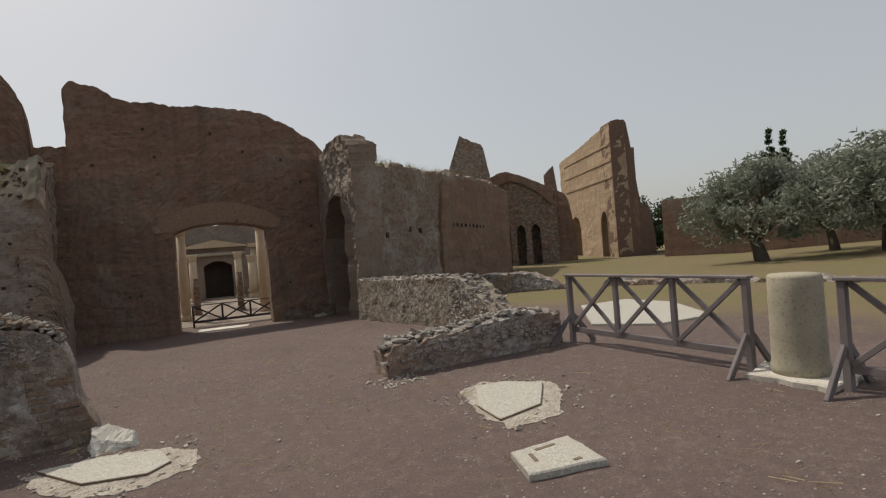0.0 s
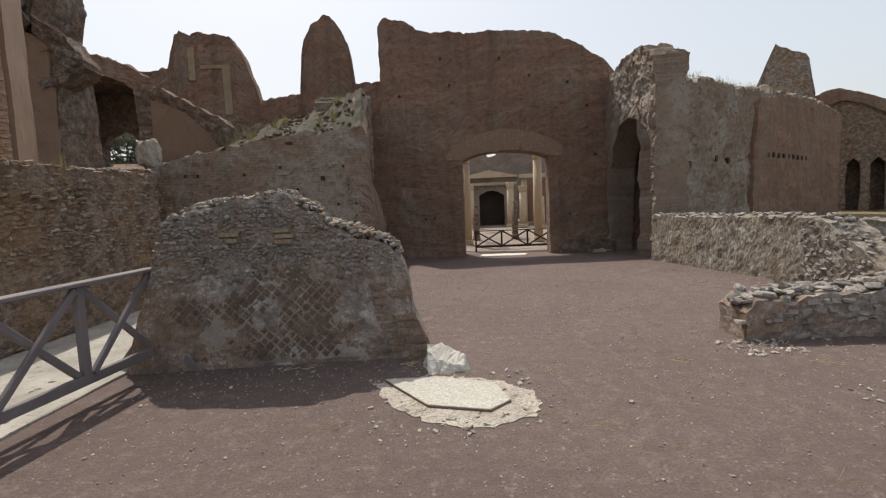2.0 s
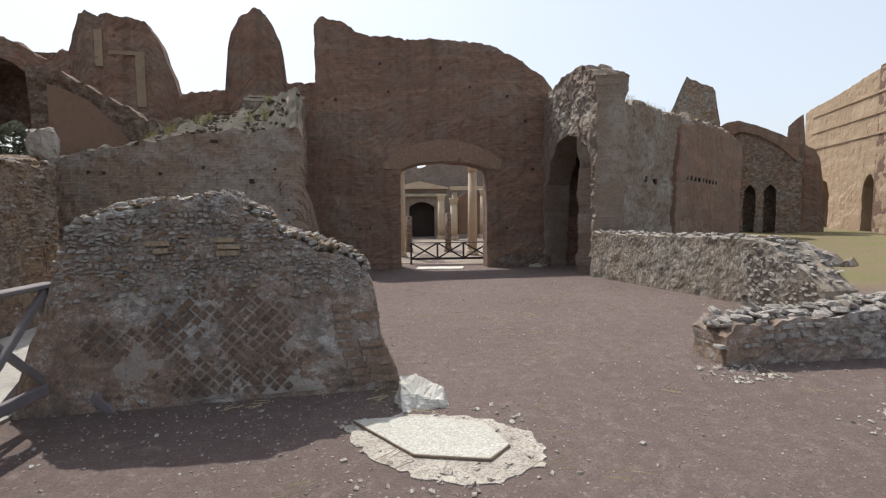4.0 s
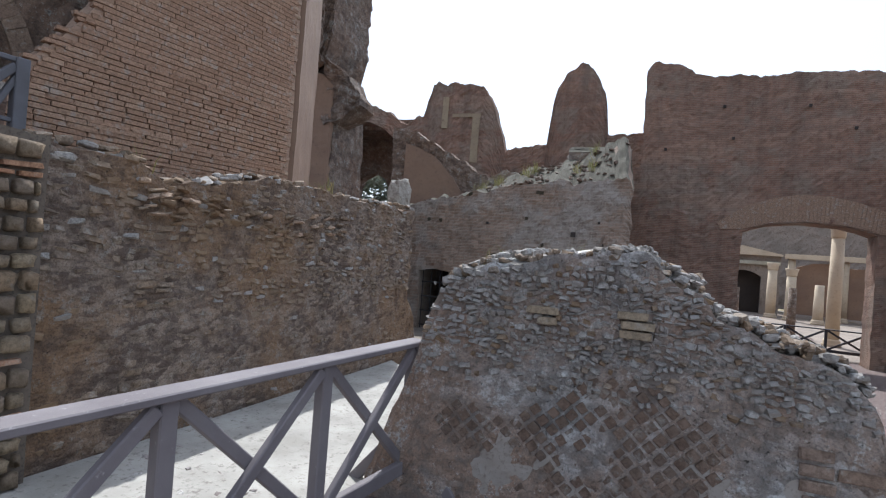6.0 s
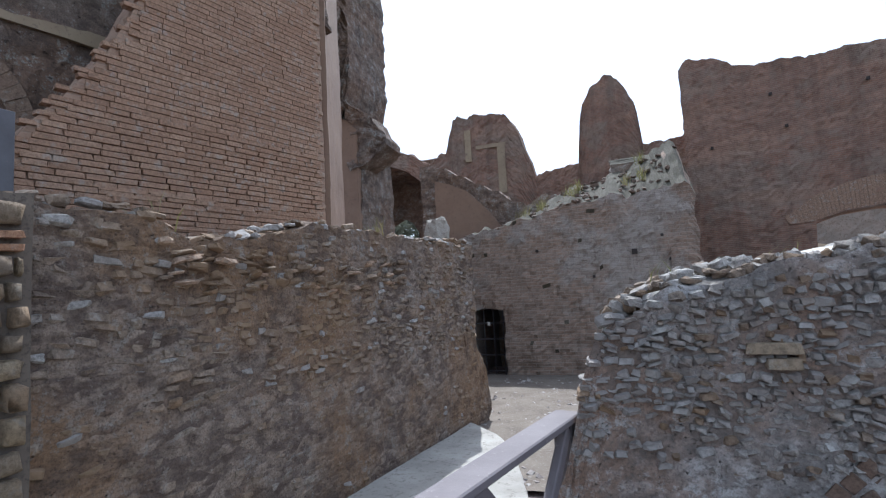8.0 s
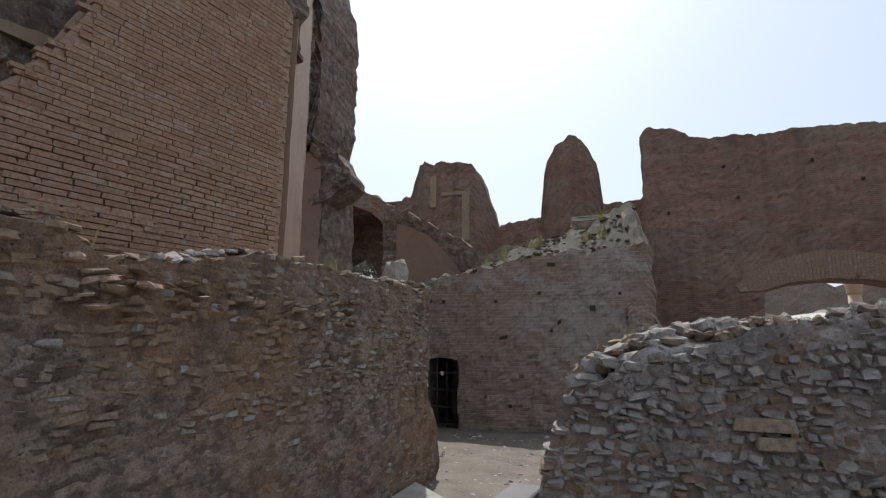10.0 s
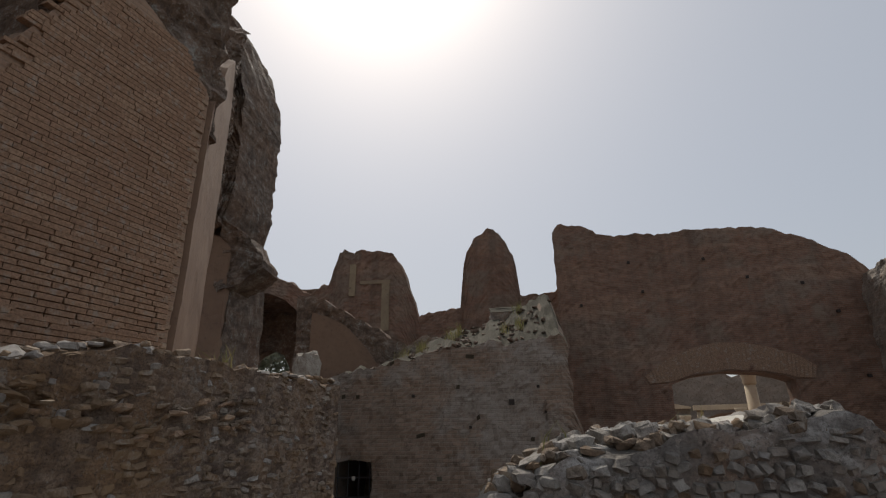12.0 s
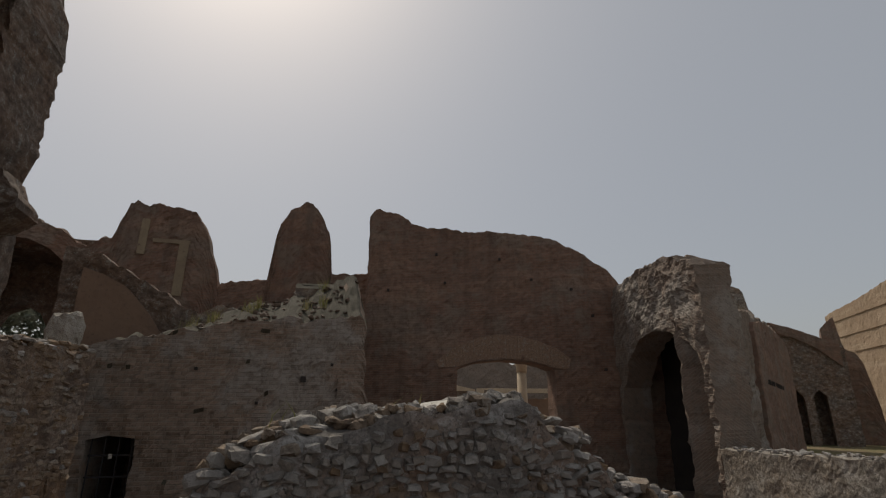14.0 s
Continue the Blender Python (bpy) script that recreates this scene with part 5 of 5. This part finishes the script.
M_OLIVE = leaf_mat("olive_leaves", [(0.21, 0.235, 0.175), (0.27, 0.29, 0.235), (0.17, 0.195, 0.14), (0.33, 0.345, 0.29)])
M_CYPRESS = leaf_mat("dark_green_leaves", [(0.06, 0.09, 0.045), (0.08, 0.115, 0.06), (0.05, 0.07, 0.035)])
M_WEED = leaf_mat("dry_weeds", [(0.25, 0.2, 0.09), (0.16, 0.17, 0.05), (0.32, 0.26, 0.13)])
OL = "grey-green olive tree on dry grass"
tree((24.2, 12.4, -0.62), 5.3, 3.5, 0.34, M_OLIVE, OL, 1, 50, 190)
tree((31.2, 11.6, -0.62), 5.7, 3.4, 0.26, M_OLIVE, OL, 2, 44, 150)
tree((27.6, 8.2, -0.62), 5.8, 3.6, 0.32, M_OLIVE, OL, 3, 50, 160)
tree((31.5, 5.0, -0.62), 8.2, 4.4, 0.35, M_CYPRESS, "dark broadleaf tree beyond the olives", 4, 50, 160)
tree((25.0, 4.0, -0.62), 6.0, 3.4, 0.3, M_OLIVE, OL, 9, 40, 150)
for x, y, h in ((55.2, 24.4, 12.3), (56.0, 23.4, 12.0)):
    tree((x, y, -0.62), h, 1.0, 0.2, M_CYPRESS, "slim dark cypress behind the boundary wall", 5, 40, 120, 0.1, 0.25, 3)
for i, (x, y, h) in enumerate(((50, 36, 6.2), (52, 34, 5.8), (50, 22, 5.6), (51, 16, 6.5), (52, 10, 8.0))):
    tree((x, y, -0.62), h, 3.2, 0.25, M_CYPRESS, "dark green tree behind the boundary wall", 20 + i, 26, 110, 0.15, 0.25)
tree((-18.6, 32.5, -0.62), 8.4, 4.2, 0.25, M_OLIVE, "grey-green olive tree behind the vaulted room", 31, 70, 170, 0.2, 0.22)


# ---- weeds, straw, pebbles ----
def tufts(name, spots, label, seed, tall=(0.12, 0.35), blades=22, width=0.006):
    r = random.Random(seed)
    vs, fs = [], []
    for x, y, z in spots:
        for _ in range(blades):
            bx, by = x + r.gauss(0, 0.06), y + r.gauss(0, 0.06)
            h = r.uniform(*tall)
            lx, ly = r.gauss(0, 0.25) * h, r.gauss(0, 0.25) * h
            a = r.uniform(0, math.pi)
            wx, wy = math.cos(a) * width, math.sin(a) * width
            o = len(vs)
            vs += [(bx - wx, by - wy, z - 0.03), (bx + wx, by + wy, z - 0.03), (bx + lx * 0.5 + wx, by + ly * 0.5 + wy, z + h * 0.6), (bx + lx * 0.5 - wx, by + ly * 0.5 - wy, z + h * 0.6), (bx + lx * 1.4, by + ly * 1.4, z + h)]
            fs += [(o, o + 1, o + 2, o + 3), (o + 3, o + 2, o + 4)]
    me = bpy.data.meshes.new(name)
    me.from_pydata(vs, [], fs)
    me.materials.append(M_WEED)
    tagged(new(name, me), label, "weeds", kind="stuff")


tufts("weeds_left", [(*along(LA, LB, q, 0.25 + 0.3 * RND.random()), interp(LEFT, q) - 0.02) for q in (4.55, 4.65, 4.7, 4.78, 2.0)], "dry grass growing on the wall top", 1, (0.1, 0.34), 10, 0.004)
tufts("weeds_gate", [(*along(GTA, GTB, q, d), interp(GATE_TOP, q) + gate_rise(q, d / 2.3)) for q, d in [(RND.uniform(3.0, 7.0), RND.uniform(0.5, 2.2)) for _ in range(14)]], "dry grass on the sloping wall crown", 2, (0.1, 0.35))
tufts("weeds_right", [(*along(RIA, RIB, q, 0.4), interp(RIGHT, q)) for q in [RND.uniform(1, 16) for _ in range(40)]], "dry grass on the long wall top", 3, (0.1, 0.45), 16)
tufts("weeds_mass", [(-11.3 + RND.uniform(-0.3, 0.2), 15.6, 5.45) for _ in range(3)], "dry weeds clinging to the ledge", 4, (0.1, 0.4), 9, 0.004)
tufts("weeds_rubble", [(*along(RA, RB, q, 0.25), interp(RTOP, q)) for q in (0.5, 0.95, 1.0, 2.3)] + [(-3.7, 6.85, 0), (-3.75, 6.95, 0), (-3.65, 6.8, 0)], "sparse dry weeds on broken masonry", 5, (0.06, 0.17), 6, 0.002)


def scatter(name, n, area, size, material, label, seed, flat=0.6):
    """Loose pebbles strewn on the gravel, joined."""
    r = random.Random(seed)
    base = [lump_mesh("pebble", i, material) for i in range(5)]
    vs, fs = [], []
    x0, x1, y0, y1 = area
    for k in range(n):
        sz = r.uniform(*size) * (1 + 0.8 * (r.random() < 0.03))
        x, y = r.uniform(x0, x1), r.uniform(y0, y1)
        m = Matrix.Translation((x, y, ground_z(x, y) + sz * 0.12)) @ Euler((r.uniform(-0.5, 0.5), r.uniform(-0.5, 0.5), r.uniform(0, 6))).to_matrix().to_4x4() @ Matrix.Diagonal((sz, sz * r.uniform(0.6, 1), sz * flat, 1))
        me = base[k % 5]
        o = len(vs)
        vs += [m @ v.co for v in me.vertices]
        fs += [[o + j for j in p.vertices] for p in me.polygons]
    me = bpy.data.meshes.new(name)
    me.from_pydata(vs, [], fs)
    me.materials.append(material)
    tagged(new(name, me), label, "pebbles", kind="stuff")


M_PEBBLE = piece_mat("pale_pebbles", [(0.42, 0.38, 0.34), (0.3, 0.25, 0.23), (0.58, 0.54, 0.5), (0.26, 0.21, 0.19), (0.5, 0.45, 0.41)])
scatter("pebbles", 5200, (-6.4, 2.7, 1.0, 15), (0.006, 0.022), M_PEBBLE, "pale pebbles strewn over the gravel", 11)
scatter("gravel_bits", 220, (-6.4, -3.6, 6.3, 7.15), (0.006, 0.017), M_PEBBLE, "crumbs of stone at the wall foot", 12)
scatter("passage_rubble", 700, (-9.2, -6.4, 9.3, 16.6), (0.02, 0.07), M_PEBBLE, "broken stones on the passage floor", 14, 0.8)
scatter("floor_rubble", 500, (-8.7, -7.1, 4.0, 10.5), (0.015, 0.06), M_PEBBLE, "crumbs of stone on the mosaic floor", 13, 0.9)


for k, (ax_, bx_, ay_, by_) in enumerate(((-4.25, -2.8, 5.2, 6.5), (-0.5, 1.05, 3.95, 5.6), (-0.6, 0.1, 6.3, 6.9))):
    scatter("mortar_crumbs", 150, (ax_, bx_, ay_, by_), (0.012, 0.045), M_MORTAR, "crumbs of pale mortar round the slab", 40 + k, 0.5)


def straw():
    r = random.Random(21)
    vs, fs = [], []
    for _ in range(120):
        cx, cy = r.uniform(-6.0, 2.4), r.uniform(1, 13)
        for _ in range(r.randint(3, 9)):
            x, y, a, ln = cx + r.gauss(0, 0.07), cy + r.gauss(0, 0.05), r.gauss(0, 0.6), r.uniform(0.05, 0.2)
            dx, dy = math.cos(a) * ln, math.sin(a) * ln
            z = ground_z(x, y) + 0.006
            o = len(vs)
            vs += [(x, y, z), (x + dx, y + dy, z + 0.01), (x + dx * 0.98 - dy * 0.015, y + dy * 0.98 + dx * 0.015, z + 0.014), (x - dy * 0.015, y + dx * 0.015, z + 0.004)]
            fs.append((o, o + 1, o + 2, o + 3))
    me = bpy.data.meshes.new("straw")
    me.from_pydata(vs, [], fs)
    me.materials.append(M_STRAW)
    tagged(new("straw", me), "wisps of dry straw on the gravel", "straw", kind="stuff")


straw()

# ---- blocks and stones of the near walls ----
r5 = random.Random(5)
# net-pattern facing: tuff cubes set cornerwise, and the mortar net round them
f_rub = wall_frame(RA, RB)


def net_facing():
    step = 0.056
    cube_spots = []
    for j in range(0, 20):
        for i in range(0, 60):
            if (i + j) % 2:
                continue
            s, z = 0.2 + i * step, 0.1 + j * step
            if s > 2.45 or z > 1.05:
                continue
            dens = fbm(s * 1.2, z * 1.5, 4.0, 1.4, 3) + 0.34 - max(0, z - 0.6) * 1.9 - max(0, 0.55 - s) * 1.2 - max(0, s - 1.9) * 1.0
            if dens < 0.06:
                continue
            jx, jz = r5.uniform(-0.005, 0.005), r5.uniform(-0.005, 0.005)
            m = f_rub @ Matrix.Translation((s + jx, 0.022 + r5.uniform(-0.006, 0.006), z + jz)) @ Euler((0, radians(45 + r5.uniform(-5, 5)), 0)).to_matrix().to_4x4() @ Matrix.Diagonal((r5.uniform(0.052, 0.064), 0.06, r5.uniform(0.052, 0.064), 1))
            cube_spots.append((m, 0))
    vs, fs = [], []
    for i in range(48):
        for j in range(16):
            q, w = 0.2 + 2.3 * i / 47, 0.04 + 0.78 * j / 15
            edge = min(i, 47 - i, 15 - j, 99) / 5.0
            vs.append(f_rub @ Vector((q, 0.006 + 0.02 * fbm(q, w, 2.0, 5, 3) + 0.03 * max(0.0, 1 - edge), w)))
    for i in range(47):
        for j in range(15):
            o = i * 16 + j
            fs.append((o, o + 16, o + 17, o + 1))
    me = bpy.data.meshes.new("mortar_bed")
    me.from_pydata(vs, [], fs)
    me.materials.append(M_NET)
    new("mortar_bed", me).parent = rub
    pieces("tuff_cube", cube_spots, [M_CUBE], rub, 300, "small_cubes")


net_facing()
upper = rubble_spots(RA, RB, 0.1, 2.62, 0.9, RTOP, (0.025, 0.085), (0.02, 0.05), r5, 0.02, 0.95, (0, 0, 0, 0, 0, 0, 0, 1), skip=lambda s, z: z < 1.02 + 0.12 * math.sin(s * 5) and r5.random() < 0.55, tilt=0.4)
crest = crest_spots(RA, RB, 0.22, 2.6, 0.55, RTOP, (0.025, 0.085), (0.02, 0.055), r5, 900, (0, 0, 1))
pieces("rubble_stone", upper + crest, [M_RUBBLE_GREY, M_RUBBLE_WARM], rub, 300)
yel = []
for s, z, w in ((0.88, 1.39, 0.19), (0.91, 1.33, 0.12), (1.4, 1.41, 0.17), (1.43, 1.355, 0.19), (1.42, 1.3, 0.18)):
    yel.append((f_rub @ Matrix.Translation((s, 0.0, z)) @ Matrix.Diagonal((w, 0.1, 0.045, 1)), 0))
pieces("brick", yel, [M_YELBRICK], rub)
quo = []
for k in range(9):
    z = 0.1 + 0.085 * k
    e = interp([(0.1, 2.87), (0.5, 2.72), (0.85, 2.69), (1.2, 2.58)], z)
    for s0, s1 in ((e - 0.24, e - 0.01), (e - 0.42, e - 0.26)):
        if r5.random() < 0.9:
            quo.append((f_rub @ Matrix.Translation(((s0 + s1) / 2, 0.03, z)) @ Matrix.Diagonal((s1 - s0, 0.1, 0.062, 1)), 0))
pieces("quoin_brick", quo, [M_QUOIN], rub)

# stub of rubble wall
pieces("rubble_stone", rubble_spots(STA, STB, 0.02, 3.12, 0.2, STUB, (0.07, 0.16), (0.05, 0.09), r5, 0.03, 0.75) + crest_spots(STA, STB, 0.02, 3.12, 0.5, STUB, (0.06, 0.18), (0.03, 0.08), r5, 150), [M_RUBBLE_GREY], stub_wall, 250)

pieces("rubble_stone", crest_spots(LOA, LOB, 0.1, 7.0, 0.6, LOW_TOP, (0.04, 0.13), (0.02, 0.06), r5, 240) + rubble_spots(LOA, LOB, 5.6, 7.05, 0.0, LOW_TOP, (0.06, 0.16), (0.04, 0.09), r5, 0.02, 0.6, tilt=0.6), [M_RUBBLE_GREY], low_wall, 300)

# tuff blocks and brick courses of the pier
fp = wall_frame(PIA, PIB)
blocks, bands = [], []
plan = [(0.02, 0.11), (0.14, 0.1), (0.25, 0.1), (0.36, 0.09), (0.46, 0.045, 1), (0.52, 0.12), (0.655, 0.13), (0.80, 0.05, 1), (0.865, 0.13), (1.0, 0.1), (1.11, 0.14), (1.26, 0.13), (1.4, 0.1), (1.51, 0.1), (1.62, 0.11), (1.74, 0.1), (1.85, 0.1), (1.96, 0.05, 1), (2.02, 0.05, 1), (2.085, 0.12)]
for row in plan:
    z, h = row[0], row[1]
    s, brickrow = 0.0, len(row) > 2
    while s < 1.12:
        w = min(r5.uniform(0.2, 0.3) if brickrow else r5.uniform(0.11, 0.2), 1.17 - s)
        if w > 0.06 and not (z > 2.07 and s < 0.4):
            out = r5.uniform(-0.01, 0.025)
            m = fp @ Matrix.Translation((s + w / 2, 0.02 - out, z + h / 2)) @ Euler((r5.uniform(-0.08, 0.08), r5.uniform(-0.07, 0.07), r5.uniform(-0.1, 0.1))).to_matrix().to_4x4() @ Matrix.Diagonal((w - r5.uniform(0.012, 0.045), 0.16, h - r5.uniform(0.01, 0.03), 1))
            (bands if brickrow else blocks).append((m, r5.choice((0, 0, 1)) if brickrow else 0))
        s += w
pieces("tuff_block", blocks, [M_TUFF], pier)
pieces("brick", bands, [M_YELBRICK, M_REDBRICK], pier)

# stones of the left wall: upper half rough and jutting, lower half sparser
spots = rubble_spots(LA, LB, 1.0, 6.45, 1.1, LEFT, (0.06, 0.19), (0.035, 0.075), r5, 0.012, 0.6, (0, 0, 0, 0, 0, 0, 0, 1))
low = rubble_spots(LA, LB, 1.2, 6.5, 0.05, [(0, 1.15), (7, 1.15)], (0.07, 0.2), (0.04, 0.08), r5, 0.006, 0.22, (0, 0, 0, 0, 0, 0, 0, 0, 1))
top_ = crest_spots(LA, LB, 1.1, 6.4, 0.7, LEFT, (0.04, 0.13), (0.025, 0.06), r5, 330, (0, 0, 1))
r5.shuffle(spots)
pieces("rubble_stone", spots[:220] + top_[:80] + spots[220:] + low + top_[80:], [M_RUBBLE_WARM, M_RUBBLE_GREY], left, 300)
f_left = wall_frame(LA, LB)
ledge = []
for k in range(80):
    q = r5.uniform(1.9, 4.6)
    zz = interp([(1.9, 1.86), (2.6, 1.82), (3.4, 1.78), (4.6, 1.84)], q) + r5.choice((0.0, 0.0, 0.06, 0.13, 0.2)) + r5.uniform(-0.03, 0.03)
    ledge.append((f_left @ Matrix.Translation((q, 0.02 - r5.uniform(0.0, 0.05), zz)) @ Euler((r5.uniform(-0.5, 0.1), r5.uniform(-0.3, 0.3), r5.uniform(-0.3, 0.3))).to_matrix().to_4x4() @ Matrix.Diagonal((r5.uniform(0.05, 0.15), r5.uniform(0.08, 0.14), r5.uniform(0.02, 0.04), 1)), r5.choice((0, 0, 1))))
pieces("ledge_stone", ledge, [M_RUBBLE_WARM, M_PALEQUOIN], left)
# quoin bricks down the buttress's edge
fb = wall_frame(BUA, BUB)
pieces("quoin_brick", [(fb @ Matrix.Translation((3.0 - 0.05 * (k % 2), 0.012, 2.3 + 0.11 * k)) @ Matrix.Diagonal((0.12, 0.1, 0.055, 1)), 0) for k in range(35)], [M_PALEQUOIN], butt)
# jutting broken courses near the buttress foot and along its torn edge
jut = []
BUT = [(2.2, -0.75), (2.4, -0.66), (3.2, -0.28), (3.88, 0.17), (4.25, 0.42), (4.5, 0.52), (4.95, 0.72), (5.38, 0.9), (6.1, 1.22), (6.5, 1.5)]
for k in range(80):
    zz = r5.uniform(2.5, 6.3)
    ss = interp(BUT, zz) + abs(r5.gauss(0, 0.15))
    jut.append((fb @ Matrix.Translation((ss, 0.03, round(zz / 0.055) * 0.055)) @ Matrix.Diagonal((r5.uniform(0.15, 0.35), 0.1, 0.045, 1)), 0))
for k in range(60):
    jut.append((fb @ Matrix.Translation((r5.uniform(0.3, 2.8), 0.0, 2.35 + 0.055 * r5.randint(0, 9))) @ Matrix.Diagonal((r5.uniform(0.2, 0.5), 0.1, 0.04, 1)), 0))
pieces("brick", jut, [M_BUTTBRICK], butt)

# rubble lying on the gate wall's sloping crown
fg = wall_frame(GTA, GTB)
crown_spots = []
for k in range(170):
    ss, dd = r5.uniform(2.0, 7.4), r5.random() ** 1.3
    crown_spots.append((fg @ Matrix.Translation((ss, dd * 2.2 + 0.03, interp(GATE_TOP, ss) + gate_rise(ss, dd))) @ Euler((r5.uniform(-0.4, 0.4), r5.uniform(-0.4, 0.4), r5.uniform(0, 3))).to_matrix().to_4x4() @ Matrix.Diagonal((r5.uniform(0.05, 0.17), r5.uniform(0.05, 0.15), r5.uniform(0.03, 0.08), 1)), 1))
pieces("rubble_stone", crown_spots, [M_RUBBLE_WARM, M_CUBE], gate_wall, 260)


def brick_skin():
    """Courses of single bricks over the buttress's face, each a little proud or sunk."""
    near, vs, fs = [], [], []
    row, z = 0.062, 2.1
    while z < 6.6:
        s0 = interp(BUT, z) + 0.12 * fbm(z * 3, 1.0, 2.0, 1.5, 3)
        ss = s0 + r5.uniform(0, 0.15)
        while ss < 2.94:
            if z > interp(BUTT, ss) - 0.06:
                ss += 0.08
                continue
            w = min(r5.uniform(0.19, 0.31), 3.0 - ss)
            d = 0.012 - 0.007 * r5.random() + 0.03 * max(0, fbm(ss, z, 7.0, 1.3, 3) - 0.25)
            if z < 2.8 and r5.random() < 0.12:
                d -= 0.02
            if 2.3 < z < 3.6 and len(near) < 290:
                near.append((fb @ Matrix.Translation((ss + w / 2, 0.06 + d - 0.056, z + row / 2)) @ Matrix.Diagonal((w - 0.008, 0.11, row - 0.007, 1)), 0))
            else:
                o = len(vs)
                for dd in (d - 0.047, d + 0.03):
                    for a, b in ((ss, z), (ss + w - 0.007, z), (ss + w - 0.007, z + row - 0.008), (ss, z + row - 0.008)):
                        vs.append(fb @ Vector((a, dd, b)))
                fs += [(o + 3, o + 2, o + 1, o), (o, o + 1, o + 5, o + 4), (o + 1, o + 2, o + 6, o + 5), (o + 2, o + 3, o + 7, o + 6), (o + 3, o, o + 4, o + 7)]
            ss += w
        z += row
    pieces("brick", near, [M_BUTTBRICK], butt)
    me = bpy.data.meshes.new("brick_courses")
    me.from_pydata(vs, [], [f[::-1] for f in fs])
    me.materials.append(M_BUTTBRICK)
    ob = new("brick_courses", me)
    ob.parent = butt
    ob["kind"] = "stuff"


brick_skin()
